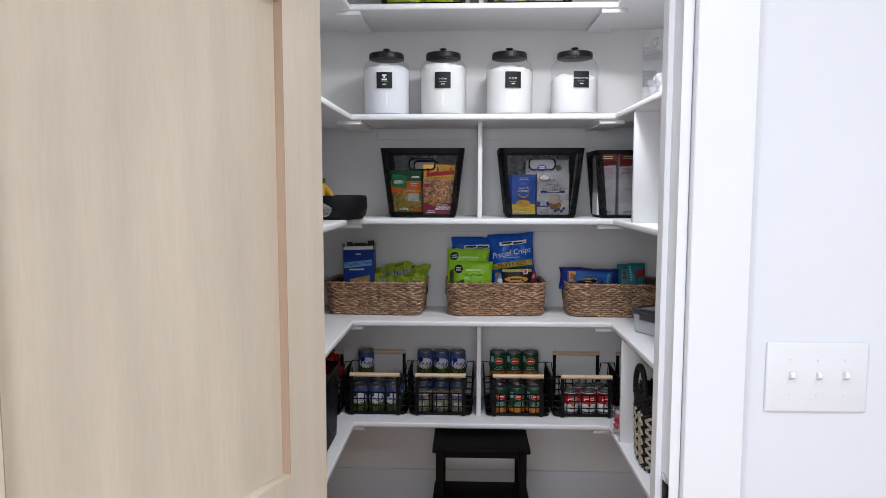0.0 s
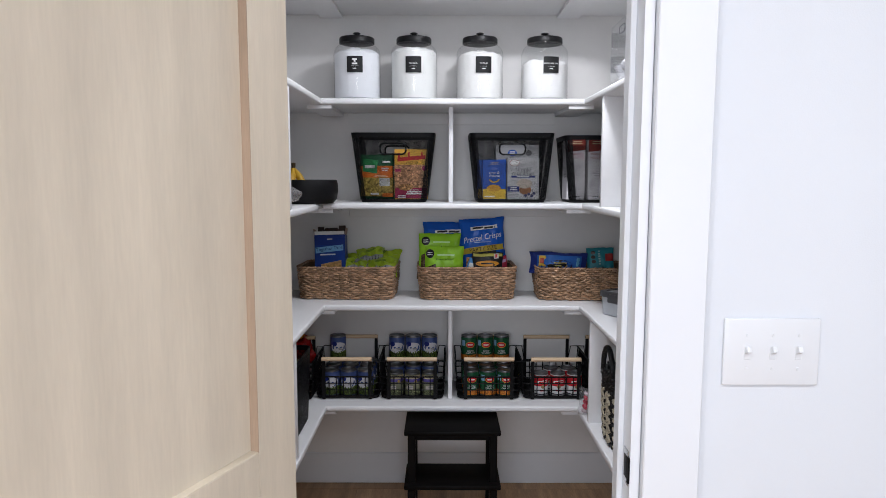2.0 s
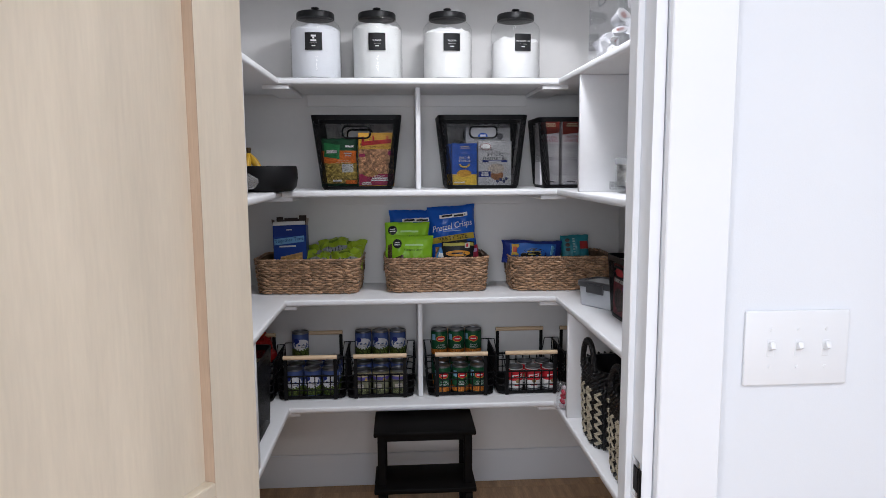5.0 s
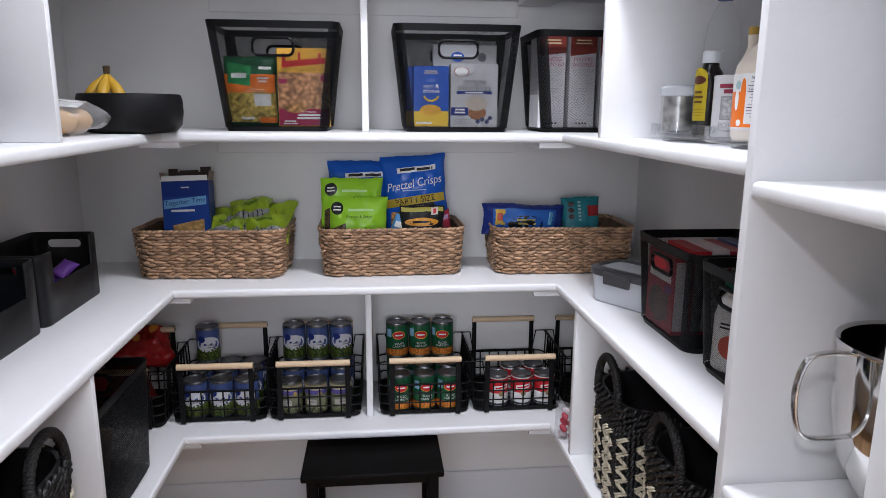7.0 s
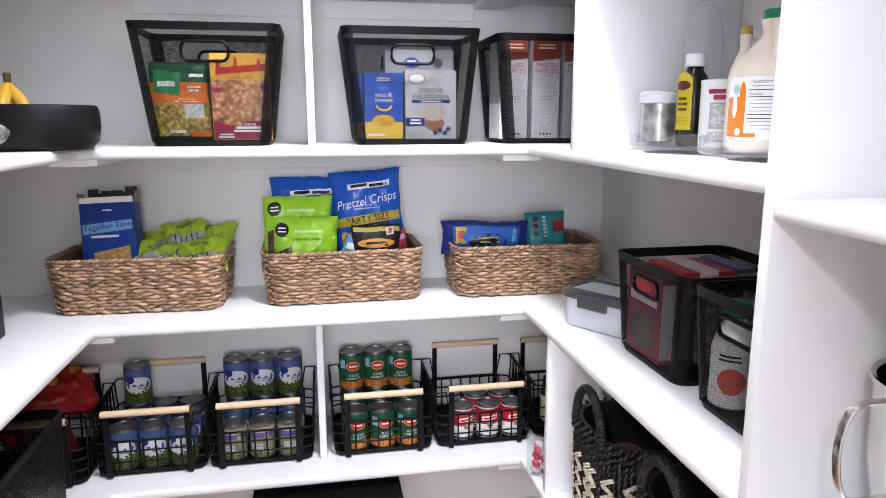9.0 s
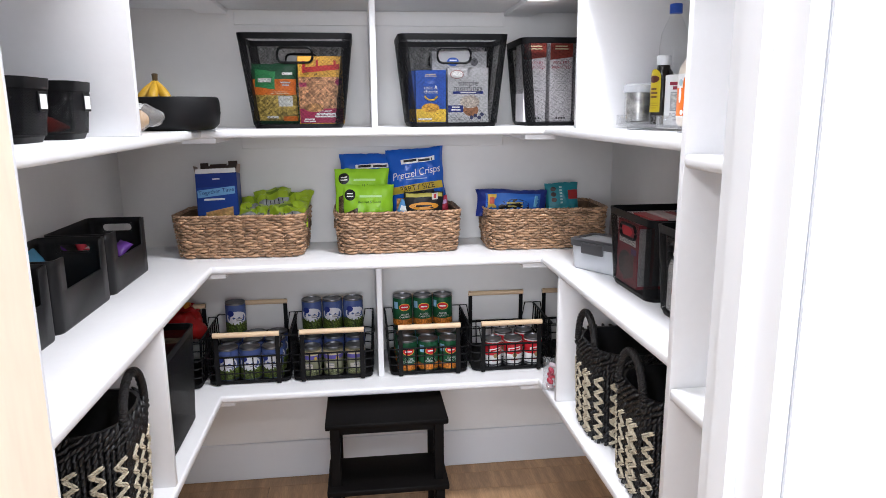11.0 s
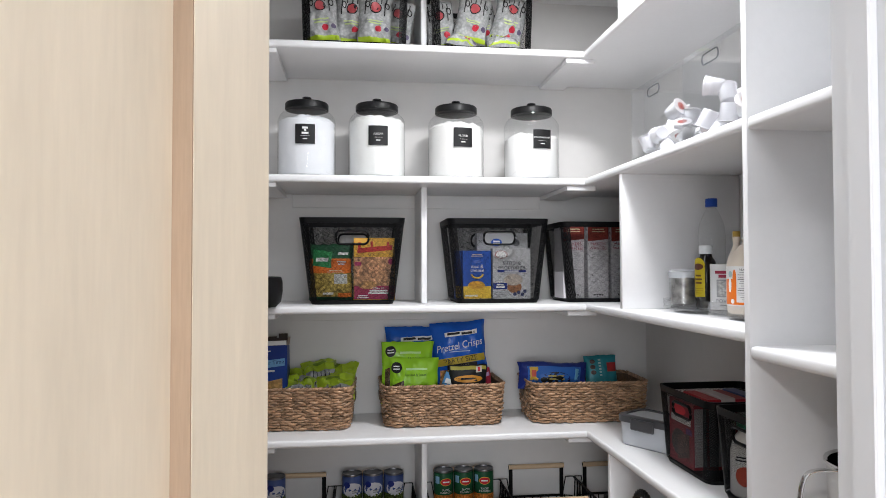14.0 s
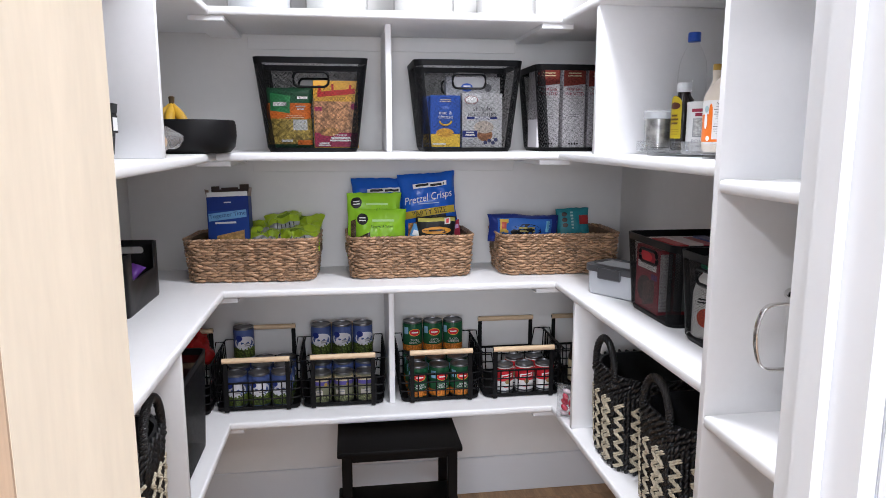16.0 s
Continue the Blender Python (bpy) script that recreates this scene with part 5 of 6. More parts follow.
# ---- third side shelf: turntables and bottles ----
for x, y, wide in ((0.835, 2.475, 0.130), (0.845, 2.190, 0.150)):
    tt = thing("turntable", "clear acrylic turntable with a raised rim", "turntable", "turntables", at=pose(x, y, S3))
    part("foot", lathe([(0.10, 0), (0.10, 0.008), (0.06, 0.010)], 36), ACRYLIC, tt, smooth=True)
    part("plate", lathe([(0.05, 0.0105), (wide - 0.005, 0.011), (wide, 0.014), (wide, 0.040), (wide - 0.003, 0.040), (wide - 0.003, 0.016), (0.05, 0.0155)], 40), ACRYLIC, tt, smooth=True)
TZ = S3 + 0.016
jar = thing("spice_shaker", "clear shaker jar of sprinkles with a cloudy lid", "jar", at=pose(0.775, 2.520, TZ, 0, 0, -30))
part("glass", lathe([(0.034, 0), (0.038, 0.004), (0.038, 0.092), (0.035, 0.096)], 28, True, False), GLASS, jar, smooth=True)
part("contents", lathe([(0.030, 0.004), (0.034, 0.008), (0.034, 0.085)], 12), material("silver_sprinkles", (0.35, 0.34, 0.33), 0.3, 0.6, vary=0.5, scale=40), jar, "silvery contents", True)
part("lid", lathe([(0.040, 0.086), (0.041, 0.090), (0.041, 0.104), (0.036, 0.107), (0.036, 0.110)], 28), FROST, jar, "cloudy plastic lid", True)
bt = thing("extract_bottle", "dark bottle of vanilla flavour with a yellow label", "bottle", at=pose(0.815, 2.456, TZ, 0, 0, -72) @ Matrix.Diagonal((1.25, 1.25, 1.05, 1)))
part("bottle", lathe([(0.021, 0), (0.024, 0.004), (0.024, 0.115), (0.020, 0.130), (0.014, 0.140), (0.013, 0.148)], 24), ink(0.012, 0.009, 0.008, 0.12), bt, smooth=True)
part("cap", lathe([(0.0155, 0.1485), (0.0155, 0.170), (0.014, 0.172)], 20), PLATE, bt, "white screw cap", True)
wb = round_can(0.0246)
patch(bt, "label", wb, -0.016, 0.016, 0.030, 0.112, ink(0.50, 0.38, 0.02))
patch(bt, "label_top", wb, -0.016, 0.016, 0.098, 0.138, ink(0.50, 0.38, 0.02), oval=True)
patch(bt, "logo", wb, -0.013, 0.013, 0.104, 0.122, ink(0.10, 0.03, 0.02), oval=True, lift=0.0012)
bars(bt, wb, 0, 0.086, 0.022, 3, ink(0.12, 0.06, 0.02), 0.010, 0.005, 0.0012)
bars(bt, wb, 0, 0.052, 0.024, 3, ink(0.35, 0.25, 0.02), 0.006, 0.002, 0.0012)
tn = thing("baking_powder_tin", "white tin of baking powder with red lettering", "tin can", at=pose(0.830, 2.374, TZ, 0, 0, -30) @ Matrix.Diagonal((1, 1, 0.92, 1)))
part("can", lathe([(0.041, 0), (0.042, 0.002), (0.042, 0.128), (0.0425, 0.130), (0.0425, 0.136), (0.040, 0.137)], 32), ink(0.66, 0.66, 0.66, 0.3), tn, smooth=True)
wb = round_can(0.0424)
patch(tn, "logo", wb, -0.030, 0.030, 0.108, 0.117, ink(0.28, 0.03, 0.06), lift=0.001)
patch(tn, "logo", wb, -0.020, 0.014, 0.096, 0.105, ink(0.28, 0.03, 0.06), lift=0.001)
patch(tn, "picture_frame", wb, -0.026, 0.022, 0.038, 0.090, ink(0.30, 0.31, 0.32))
patch(tn, "picture", wb, -0.023, 0.019, 0.041, 0.087, ink(0.48, 0.48, 0.48, 0.4, 0.35, 90), lift=0.001)
lettering(tn, "POWDER", wb, 0.004, 0.026, 0.0150, ink(0.25, 0.25, 0.27))
bars(tn, wb, 0, 0.012, 0.05, 1, GREY, 0.006, 0.003)
bo = thing("water_bottle", "empty clear plastic bottle with a blue cap", "bottle", at=pose(0.884, 2.548, TZ) @ Matrix.Diagonal((1, 1, 1.055, 1)))
part("bottle", lathe([(0.034, 0), (0.040, 0.006), (0.040, 0.05), (0.037, 0.056), (0.040, 0.062), (0.040, 0.10), (0.037, 0.106), (0.040, 0.112), (0.040, 0.20), (0.036, 0.235), (0.022, 0.268), (0.014, 0.282), (0.014, 0.290)], 28, True, False), clear_glass("bottle_plastic", (0.985, 0.99, 0.99), haze=0.03), bo, smooth=True)
part("cap", lathe([(0.0175, 0.286), (0.0175, 0.308), (0.016, 0.310)], 22), ink(0.02, 0.08, 0.42), bo, "blue screw cap", True)


def jug(at, r, h, capmat, label, caplabel, big):
    j = thing("syrup_jug", label, "jug", at=at)
    tan = material("translucent_jug", (0.66, 0.58, 0.49), 0.4, vary=0.04, scale=10)
    part("jug_body", lathe([(r * 0.92, 0), (r, 0.008), (r, h * 0.54), (r * 0.96, h * 0.60), (r * 0.82, h * 0.67), (r * 0.56, h * 0.75), (r * 0.38, h * 0.81), (r * 0.34, h * 0.85), (r * 0.40, h * 0.91), (r * 0.40, h * 0.93)], 32), tan, j, smooth=True)
    part("cap", lathe([(r * 0.38, h * 0.9305), (r * 0.38, h * 0.995), (r * 0.34, h)], 24), capmat, j, caplabel, True)
    bm = B()
    tube(bm, [(0, -r * 0.34, h * 0.90), (0, -r * 0.58, h * 0.89), (0, -r * 0.74, h * 0.82), (0, -r * 0.80, h * 0.74), (0, -r * 0.82, h * 0.65)], r * 0.12, 8)
    part("handle", bm, tan, j, smooth=True)
    if big:
        w = round_can(r + 0.0005)
        ang = -0.044
        patch(j, "label", w, ang - 0.050, ang + 0.120, 0.020, 0.120, ink(0.72, 0.71, 0.71), nx=24)
        side = patch(j, "label_side", w, ang - 0.044, ang + 0.002, 0.024, 0.088, ORANGE, lift=0.001)
        patch(side, "label_foot", w, ang - 0.010, ang + 0.022, 0.024, 0.030, ORANGE, lift=0.0012)
        patch(side, "label_peak", w, ang - 0.010, ang + 0.002, 0.070, 0.112, ORANGE, oval=True, lift=0.0012)
        patch(side, "label_figure", w, ang - 0.026, ang - 0.014, 0.054, 0.092, WHITE, oval=True, lift=0.0014)
        patch(j, "label_seal", w, ang - 0.026, ang - 0.010, 0.092, 0.108, ink(0.35, 0.48, 0.50), oval=True, lift=0.0016)
        patch(side, "label_seal", w, ang - 0.016, ang - 0.004, 0.026, 0.038, WHITE, oval=True, lift=0.0016)
        lettering(j, "Nutrition Facts", w, ang + 0.036, 0.1115, 0.0080, NEAR_BLACK, 0.0014)
        lettering(j, "Calories", w, ang + 0.018, 0.092, 0.0056, NEAR_BLACK, 0.0014)
        lettering(j, "110", w, ang + 0.058, 0.092, 0.0075, NEAR_BLACK, 0.0014)
        for z in (0.098, 0.087, 0.059, 0.053):
            patch(j, "rule", w, ang + 0.006, ang + 0.070, z, z + 0.0012, NEAR_BLACK, lift=0.0014, nz=1, nx=10)
        bars(j, w, ang + 0.036, 0.104, 0.056, 1, GREY, 0.006, 0.0014, 0.0014)
        bars(j, w, ang + 0.032, 0.082, 0.052, 4, GREY, 0.0058, 0.0013, 0.0014)
        bars(j, w, ang + 0.036, 0.048, 0.060, 3, GREY, 0.0058, 0.0013, 0.0014)
    return j


jug(pose(0.812, 2.205, TZ, 0, 0, -36), 0.068, 0.228, ink(0.01, 0.16, 0.09), "cream plastic syrup jug with a nutrition label", "green screw cap", True)
jug(pose(0.818, 2.300, TZ, 0, 0, 60), 0.026, 0.214, ink(0.42, 0.26, 0.05), "slim syrup bottle with a golden cap", "golden cap", False)

# ---- second side shelf: lidded box and mesh bins ----
lb = thing("lidded_container", "clear plastic food container with a grey clip lid", "food container", at=pose(0.788, 2.746, S2, 0, 0, -59) @ Matrix.Diagonal((1, 1, 1.12, 1)))
part("tub", loft(B(), [rrect(0.185, 0.115, 0.02, 0), rrect(0.195, 0.125, 0.025, 0.004), rrect(0.205, 0.135, 0.028, 0.072), rrect(0.201, 0.131, 0.027, 0.072), rrect(0.190, 0.120, 0.024, 0.006)]), FROST, lb, smooth=True)
part("contents", loft(B(), [rrect(0.17, 0.10, 0.02, 0.007), rrect(0.178, 0.108, 0.02, 0.050)]), material("pale_flour", (0.45, 0.42, 0.45), 0.9, vary=0.1, scale=30), lb, smooth=True)
GREYLID = material("dark_grey_lid", (0.06, 0.06, 0.065), 0.4, vary=0.06, scale=20)
bm = loft(B(), [rrect(0.214, 0.144, 0.03, 0.070), rrect(0.216, 0.146, 0.03, 0.072), rrect(0.216, 0.146, 0.03, 0.088), rrect(0.204, 0.134, 0.026, 0.091), rrect(0.176, 0.106, 0.02, 0.091), rrect(0.174, 0.104, 0.02, 0.086)], False, False)
part("lid_rim", bm, GREYLID, lb, "dark grey lid rim", True)
part("lid_window", loft(B(), [rrect(0.174, 0.104, 0.02, 0.084), rrect(0.174, 0.104, 0.02, 0.087)]), FROST, lb, "cloudy lid window")
for y in (-1, 1):
    part("clip", block(B(), -0.045, 0.045, y * 0.075 - 0.004, y * 0.075 + 0.004, 0.052, 0.084, 0.003), GREYLID, lb, "dark grey clip")
for x in (-1, 1):
    part("clip", block(B(), x * 0.110 - 0.004, x * 0.110 + 0.004, -0.03, 0.03, 0.052, 0.084, 0.003), GREYLID, lb, "dark grey clip")

mesh_bin(pose(0.885, 2.476, S2, 0, 0, -90), 0.315, 0.285, 0.230, 0.86, "black mesh bin of red boxed cake mixes", 0.10)
mesh_bin(pose(0.885, 2.152, S2, 0, 0, -90), 0.295, 0.285, 0.230, 0.86, "black mesh bin of bottled sauces", 0.10)


def mix_box(at, col, h, label):
    c = carton("cake_mix_box", at, 0.150, h, 0.040, ink(*col), label, group="cake mix boxes")
    f = flat(0.020)
    patch(c, "cake_picture", f, -0.060, 0.040, 0.020, 0.100, ink(0.05, 0.025, 0.02, 0.4, 0.4, 60), oval=True)
    patch(c, "logo", f, -0.055, 0.030, 0.142, 0.172, ink(0.50, 0.03, 0.04), oval=True, lift=0.001)
    patch(c, "name_band", f, -0.060, 0.060, 0.120, 0.140, ink(0.60, 0.58, 0.56), lift=0.001)
    patch(c, "cake_slice", f, -0.020, 0.052, 0.020, 0.090, ink(0.10, 0.05, 0.04, 0.4, 0.4, 60), lift=0.0014, skew=0.02)
    patch(c, "flag", f, 0.030, 0.066, 0.095, 0.112, ink(0.10, 0.03, 0.12), lift=0.0014)
    s = lambda x, z, lift: Vector((0.075 + lift, x, z))
    patch(c, "box_side", s, -0.018, 0.018, 0.01, h - 0.01, ink(0.28, 0.26, 0.26))
    bars(c, s, 0, h - 0.03, 0.03, 12, GREY, 0.010, 0.003)
    return c


mix_box(pose(0.778, 2.506, S2 + 0.014, 0, 0, -90), (0.22, 0.015, 0.025), 0.185, "dark red box of chocolate cake mix")
for k, col in enumerate(((0.30, 0.015, 0.02), (0.42, 0.36, 0.35), (0.30, 0.015, 0.03), (0.08, 0.10, 0.22))):
    mix_box(pose(0.822 + k * 0.043, 2.504, S2 + 0.014, 0, 0, -90), col, 0.200 + 0.004 * (k % 2), "boxed baking mix standing in the bin")
tub = thing("frosting_tub", "red plastic lid on a tub of frosting", "tub", at=pose(0.955, 2.385, S2 + 0.014))
part("tub", lathe([(0.03, 0), (0.034, 0.17)], 24), ink(0.5, 0.5, 0.5), tub, smooth=True)
part("lid", lathe([(0.037, 0.1705), (0.038, 0.175), (0.038, 0.188), (0.034, 0.191)], 24), ink(0.36, 0.02, 0.03), tub, "red lid", True)
for k, (y, body, capm) in enumerate(((2.228, (0.62, 0.60, 0.58), (0.01, 0.16, 0.08)), (2.137, (0.05, 0.10, 0.28), (0.5, 0.5, 0.5)))):
    sb = thing("sauce_bottle", "white and red labelled bottle with a screw cap", "bottle", "sauce bottles", at=pose(0.795 + 0.02 * k, y, S2 + 0.014, 0, 0, -35))
    part("bottle", lathe([(0.034, 0), (0.039, 0.005), (0.039, 0.11), (0.030, 0.145), (0.019, 0.160), (0.019, 0.168)], 24), ink(*body, 0.3), sb, smooth=True)
    part("cap", lathe([(0.024, 0.1685), (0.024, 0.194), (0.021, 0.196)], 20), ink(*capm), sb, "green screw cap" if k == 0 else "", True)
    for dx in (-0.005,):
        w = round_can(0.0394)
        patch(sb, "label_mark", w, dx - 0.02, dx + 0.03, 0.03, 0.08, ink(0.48, 0.06, 0.03), oval=True)
        bars(sb, w, dx, 0.10, 0.04, 2, NEAR_BLACK, 0.008, 0.004, 0.0014)

# ---- bay by the door: steel mixing bowl ----
CHROME = material("polished_steel", (0.78, 0.77, 0.76), 0.20, 1.0, vary=0.03, scale=10)
BOWLSTEEL = material("mirror_steel", (0.70, 0.69, 0.675), 0.07, 1.0, vary=0.03, scale=10)
bw = thing("mixing_bowl", "polished steel mixing bowl with a loop handle", "mixing bowl", at=pose(0.852, 1.815, BAY[1]))
part("bowl", lathe([(0.050, 0), (0.056, 0.004), (0.058, 0.016), (0.075, 0.040), (0.100, 0.085), (0.113, 0.150), (0.116, 0.262), (0.121, 0.266), (0.120, 0.270), (0.113, 0.266), (0.110, 0.150), (0.095, 0.085), (0.060, 0.03)], 48), BOWLSTEEL, bw, smooth=True)
bm = B()
path = [(-0.112, 0.262), (-0.150, 0.266), (-0.184, 0.262), (-0.196, 0.235), (-0.200, 0.205), (-0.196, 0.170), (-0.184, 0.140), (-0.150, 0.136), (-0.112, 0.138)]
for _ in range(3):                                  # corner cutting rounds the loop
    path = [path[0]] + [q for a, b in zip(path, path[1:]) for q in ((a[0] * 0.75 + b[0] * 0.25, a[1] * 0.75 + b[1] * 0.25), (a[0] * 0.25 + b[0] * 0.75, a[1] * 0.25 + b[1] * 0.75))] + [path[-1]]
rings = []
for i, (x, z) in enumerate(path):
    a, b = path[max(0, i - 1)], path[min(len(path) - 1, i + 1)]
    t = Vector((b[0] - a[0], 0, b[1] - a[1])).normalized()
    nrm = Vector((-t.z, 0, t.x))
    rings.append([Vector((x, 0, z)) + nrm * p + Vector((0, q, 0)) for p, q in ((-0.0018, -0.005), (0, -0.0062), (0.002, -0.005), (0.0028, 0), (0.002, 0.005), (0, 0.0062), (-0.0018, 0.005), (-0.0024, 0))])
loft(bm, rings)
part("handle", bm, CHROME, bw, "flat steel loop handle", True)

# ---- opposite side shelves ----
BOWLB = material("black_glazed_bowl", (0.007, 0.007, 0.008), 0.5, spec=0.2, vary=0.1, scale=15, bump=0.04, bump_scale=100)
fb = thing("fruit_bowl", "wide matt black fruit bowl", "bowl", at=pose(-0.578, 2.925, S3) @ Matrix.Diagonal((0.95, 0.95, 0.98, 1)))
part("bowl", lathe([(0.095, 0), (0.118, 0.003), (0.134, 0.020), (0.140, 0.055), (0.139, 0.090), (0.135, 0.103), (0.131, 0.105), (0.128, 0.100), (0.130, 0.055), (0.120, 0.020), (0.08, 0.010)], 48), BOWLB, fb, smooth=True)
bananas = thing("banana_bunch", "small bunch of ripe yellow bananas", "bananas", at=pose(-0.640, 2.945, S3 + 0.040))
BANANA = material("banana_skin", (0.52, 0.30, 0.02), 0.5, vary=0.15, scale=20, fine=0.1)
for k in range(3):
    bm = B()
    a0 = radians(-148 + 58 * k)
    pts, rad = [], []
    for i in range(9):
        u = i / 8
        rr = 0.005 + 0.066 * u ** 1.3
        pts.append(Vector((rr * math.cos(a0), rr * math.sin(a0), 0.112 - 0.092 * u + 0.010 * math.sin(u * 3))))
        rad.append((0.005, 0.008, 0.011, 0.014, 0.016, 0.016, 0.015, 0.010, 0.004)[i])
    rings = []
    for i, p in enumerate(pts):
        t = (pts[min(8, i + 1)] - pts[max(0, i - 1)]).normalized()
        s = t.cross(Vector((0, 0, 1))).normalized()
        o = s.cross(t)
        rings.append([p + rad[i] * (math.cos(2 * math.pi * q / 10) * s + math.sin(2 * math.pi * q / 10) * o) for q in range(10)])
    loft(bm, rings)
    part("banana", bm, BANANA, bananas, smooth=True)
part("stem", lathe([(0.010, 0.098), (0.008, 0.112), (0.009, 0.128), (0.010, 0.134), (0.006, 0.137)], 8), ink(0.07, 0.045, 0.02), bananas, "dark brown stem", True)

CRUST = material("bread_crust", (0.52, 0.32, 0.15), 0.7, vary=0.15, scale=15, fine=0.1, bump=0.3, bump_scale=120)
br = thing("bread_bag", "pale loaf of buns in a clear plastic bag", "bread", at=pose(-0.665, 2.685, S3))
for k, (x, y) in enumerate(((0.0, -0.03), (0.0, 0.055), (-0.1, -0.03), (-0.1, 0.055))):
    bm = B()
    bmesh.ops.create_icosphere(bm, subdivisions=3, radius=1, matrix=pose(x, y, 0.036) @ Matrix.Diagonal((0.055, 0.048, 0.034, 1)))
    part("bun", bm, CRUST, br, smooth=True)
bm = B()
bmesh.ops.create_icosphere(bm, subdivisions=4, radius=1, matrix=pose(-0.03, 0.01, 0.042) @ Matrix.Diagonal((0.14, 0.105, 0.040, 1)))
for v in bm.verts:
    v.co.z = max(0.001, v.co.z + 0.010 * noise.noise(v.co * 34) + 0.004 * noise.noise(v.co * 90))
    v.co.x += 0.014 * noise.noise(v.co * 26 + Vector((3, 1, 2)))
    v.co.y += 0.010 * noise.noise(v.co * 30 + Vector((7, 5, 2)))
part("paper_label", block(B(), -0.06, 0.055, -0.055, 0.05, 0, 0.0012), WHITE, br, "white paper label", at=pose(0.0, 0.0, 0.078, 8, 5, 12))
part("bag_film", bm, clear_glass("bag_film", (0.93, 0.93, 0.93), 1.4, 0.12, 0.12), br, "clear plastic film", True)

mesh_bin(pose(-0.724, 2.241, S3), 0.255, 0.135, 0.122, 0.90, "small black mesh bin with a white label clip", 0.05, wall=MESHDENSE)
mesh_bin(pose(-0.741, 2.050, S3), 0.270, 0.150, 0.122, 0.90, "small black mesh bin with a white label clip", 0.05, wall=MESHDENSE)
for x, y in ((-0.5995, 2.258), (-0.6095, 2.070)):
    cl = thing("label_clip", "white card label in a black clip", "label", "label clips", at=pose(x, y, S3 + 0.078, 0, 0, 90))
    part("clip_frame", block(B(), -0.019, 0.019, -0.004, -0.001, -0.019, 0.019, 0.001), BLACK, cl)
    part("card", block(B(), -0.014, 0.014, -0.005, -0.0042, -0.014, 0.014), WHITE, cl, "white card")
for k in range(3):
    bag("snack_packet", pose(-0.65 - 0.04 * k, 2.241, S3 + 0.02 + 0.012 * k, -75, 10 * k - 10, 60), 0.05, 0.13, 0.02, ink(0.45, 0.05, 0.03) if k == 0 else ink(0.35, 0.33, 0.32), "small red and silver sachet in a bin", "snack packet", "sachets", 110 + k)


SATIN = material("satin_black_plastic", (0.007, 0.007, 0.008), 0.45, spec=0.3, vary=0.1, scale=10, bump=0.08, bump_scale=400)


def low_bin(at, label):
    """Black plastic bin with tall slotted ends and a cut-down front."""
    b = thing("plastic_bin", label, "storage bin", "black plastic bins", at=at)
    L, D, hh, t = 0.335, 0.180, 0.180, 0.005
    part("base", loft(B(), [rrect(L - 0.012, D - 0.012, 0.020, 0), rrect(L - 0.012, D - 0.012, 0.020, 0.006)]), SATIN, b)
    bm = loft(B(), [rrect(L - 0.004, D - 0.004, 0.020, 0), rrect(L, D, 0.022, 0.006), rrect(L, D, 0.022, 0.098), rrect(L, D, 0.022, hh)], False, False)
    for co, no in (((0.112, 0, 0), (1, 0, 0)), ((-0.112, 0, 0), (1, 0, 0)), ((0, 0.046, 0), (0, 1, 0)), ((0, -0.046, 0), (0, 1, 0)), ((0, 0, 0.134), (0, 0, 1)), ((0, 0, 0.160), (0, 0, 1))):
        bmesh.ops.bisect_plane(bm, geom=bm.verts[:] + bm.edges[:] + bm.faces[:], plane_co=co, plane_no=no)
    gone = []
    for f in bm.faces:
        c = f.calc_center_median()
        if (c.y < -D / 2 + 0.002 and abs(c.x) < 0.112 and c.z > 0.098) or (abs(c.x) > L / 2 - 0.002 and abs(c.y) < 0.046 and 0.134 < c.z < 0.160):
            gone.append(f)
    bmesh.ops.delete(bm, geom=gone, context="FACES")
    shell = part("shell", bm, SATIN, b, smooth=True)
    thick = shell.modifiers.new("thickness", "SOLIDIFY")
    thick.thickness, thick.offset = t, -1
    for sx in (-1, 1):
        ring = B()
        tube(ring, [(sx * (L / 2 - t / 2), p[0], p[2] + 0.147) for p in arc(0.094, 0.028, 0.013)], 0.0028, 5, True)
        part("slot_rim", ring, SATIN, b, smooth=True)
    return b


for y, lab in ((2.812, "black plastic bin of wrapped candy with slotted ends"), (2.455, "black plastic bin of blue snack bags with slotted ends"), (2.100, "black plastic bin with slotted ends")):
    low_bin(pose(-0.810, y, S2, 0, 0, 90), lab)
for k in range(18):
    col = ((0.05, 0.05, 0.42), (0.45, 0.03, 0.05), (0.55, 0.52, 0.55), (0.12, 0.04, 0.25))[k % 4]
    bag("wrapped_candy", pose(-0.778 - 0.042 * (k % 3), 2.725 + 0.055 * (k // 3 % 3), S2 + 0.030 + 0.02 * (k % 2) + 0.034 * (k // 9), -60 + 13 * (k % 3), 20 * (k % 2), 47 * k), 0.045, 0.062, 0.022, ink(*col, 0.25), "small bright wrapped candy bar", "candy", "wrapped candies", 130 + k)
for k in range(5):
    bag("snack_bag", pose(-0.775 - 0.022 * k, 2.375 + 0.050 * (k % 4), S2 + 0.025 + 0.008 * k, -35, 12 * (k % 3) - 12, 70 + 15 * (k % 3)), 0.11, 0.125, 0.04, ink(0.03, 0.22, 0.45, 0.25) if k % 2 == 0 else ink(0.10, 0.35, 0.55, 0.25), "small light blue snack bag", "snack bag", "blue snack bags", 150 + k)

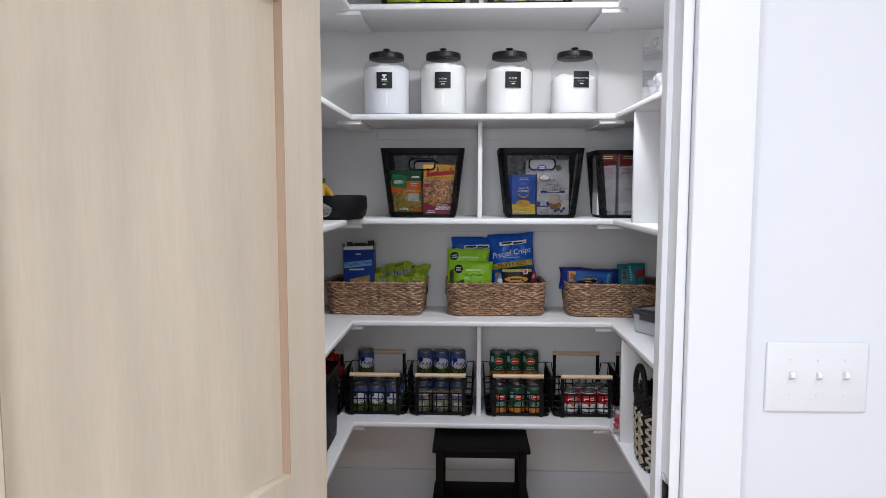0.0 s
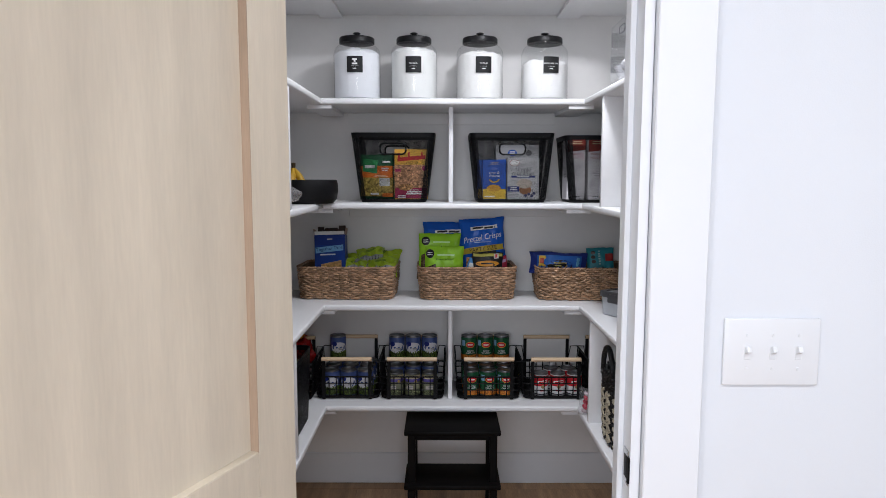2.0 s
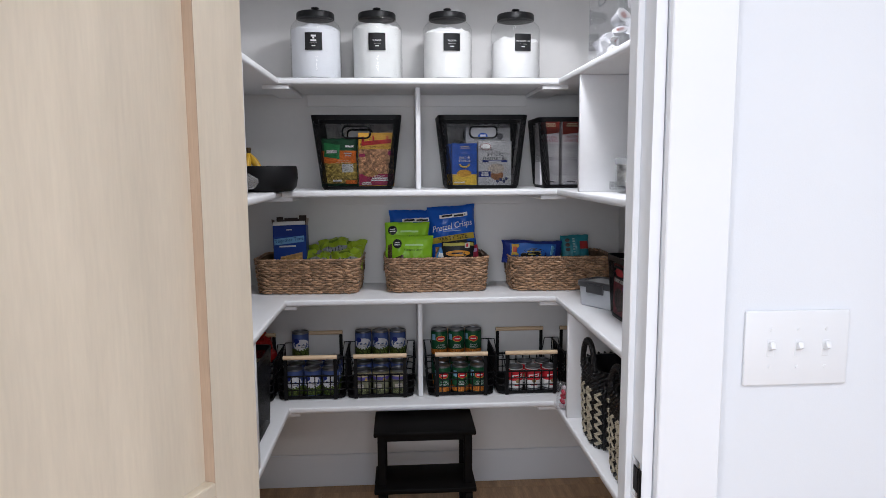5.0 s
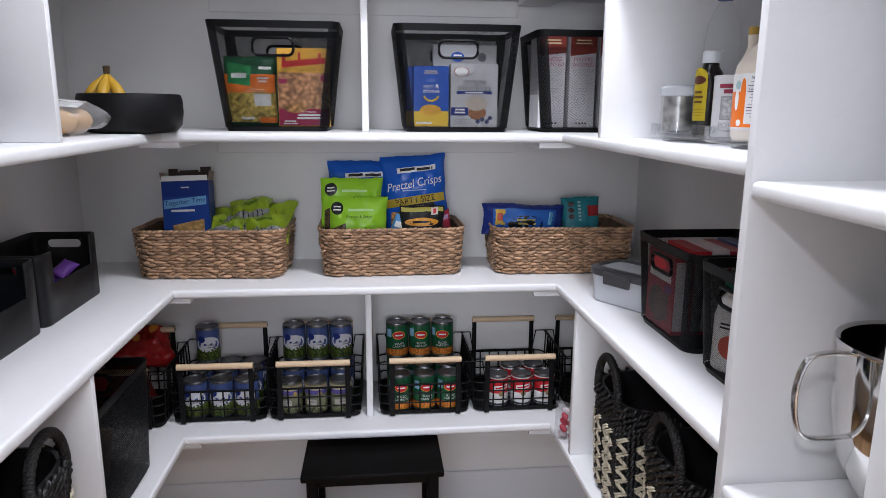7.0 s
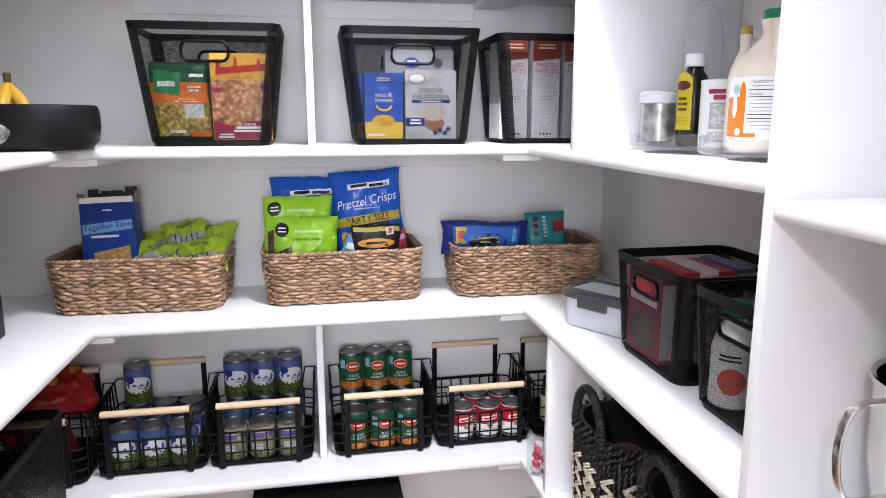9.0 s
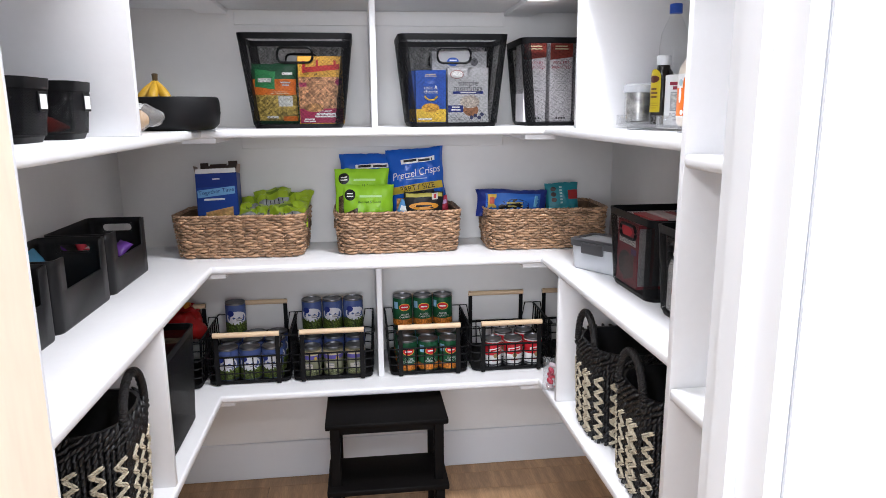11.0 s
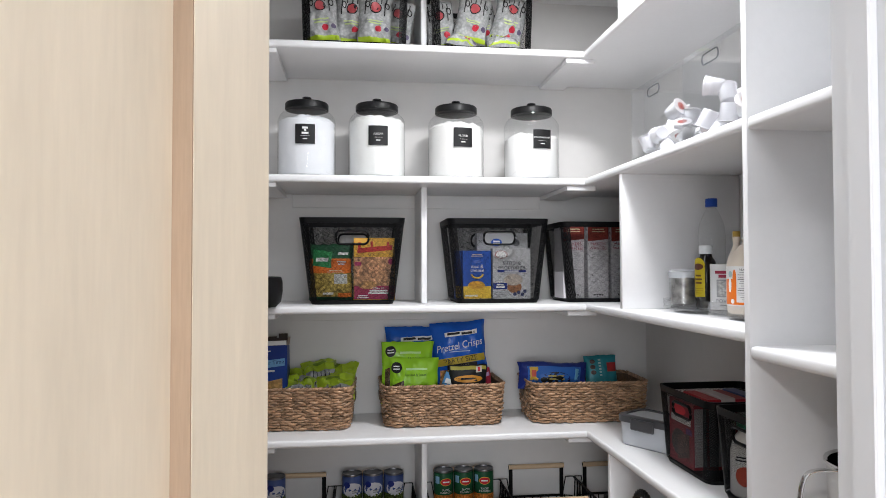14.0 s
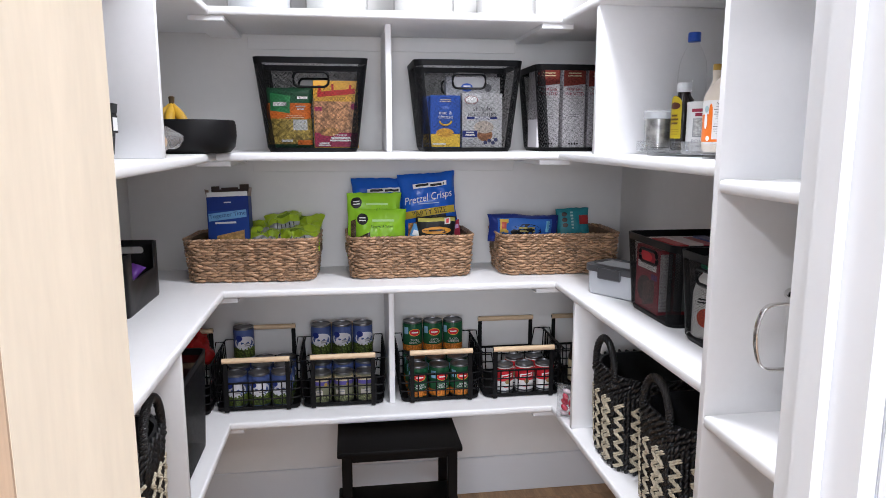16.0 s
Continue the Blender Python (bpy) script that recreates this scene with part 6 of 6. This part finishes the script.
# ---- floor: step stool and planks ----
STOOLB = material("black_stained_wood", (0.0035, 0.003, 0.003), 0.5, spec=0.10, vary=0.15, scale=12, bump=0.15, bump_scale=80, stretch=(0.4, 6, 6))
stool = thing("step_stool", "black painted wooden two-step stool under the lowest shelf", "step stool", at=pose(0.058, 2.965, 0))
part("top_step", block(B(), -0.212, 0.212, -0.155, 0.135, 0.478, 0.500, 0.005, 2), STOOLB, stool, smooth=True)
part("lower_step", block(B(), -0.212, 0.212, -0.175, 0.06, 0.240, 0.262, 0.005, 2), STOOLB, stool, smooth=True)
for x in (-1, 1):
    for y in (-0.125, 0.105):
        part("leg", block(B(), x * 0.180 - 0.017, x * 0.180 + 0.017, y - 0.014, y + 0.014, 0, 0.4775, 0.003), STOOLB, stool)
    part("side_rail", block(B(), x * 0.180 - 0.012, x * 0.180 + 0.012, -0.111, 0.091, 0.438, 0.4775, 0.002), STOOLB, stool)
    part("side_rail", block(B(), x * 0.180 - 0.012, x * 0.180 + 0.012, -0.111, 0.091, 0.200, 0.2395, 0.002), STOOLB, stool)
    part("front_leg", block(B(), x * 0.180 - 0.016, x * 0.180 + 0.016, -0.172, -0.142, 0, 0.2395, 0.003), STOOLB, stool)
part("front_rail", block(B(), -0.163, 0.163, -0.135, -0.115, 0.452, 0.4775, 0.002), STOOLB, stool)
part("back_rail", block(B(), -0.163, 0.163, 0.095, 0.115, 0.438, 0.4775, 0.002), STOOLB, stool)

floor = bpy.data.objects["floor"]
rf = random.Random(3)
plank_meshes = {}


def plank(x0, x1, y):
    ln = round(x1 - x0 - 0.002, 3)
    if ln not in plank_meshes:
        plank_meshes[ln] = mesh("plank", block(B(), 0, ln, 0, 0.1275, 0, 0.0058, 0.0009), FLOORWOOD)
    part("plank", plank_meshes[ln], None, floor, at=pose(x0, y, -0.0059))


y = -2.5
while y < YB - 0.02:
    lo, hi = (-2.5, 2.5) if y + 0.06 < YO else (OL, OR) if y + 0.06 < YF else (XL, XR)
    x = lo
    cut = lo + rf.choice((0.5, 0.9, 1.3, 1.7))
    while x < hi - 0.01:
        end = min(cut, hi)
        plank(x, end, y)
        x, cut = end, end + rf.choice((1.4, 1.8))
    y += 0.129
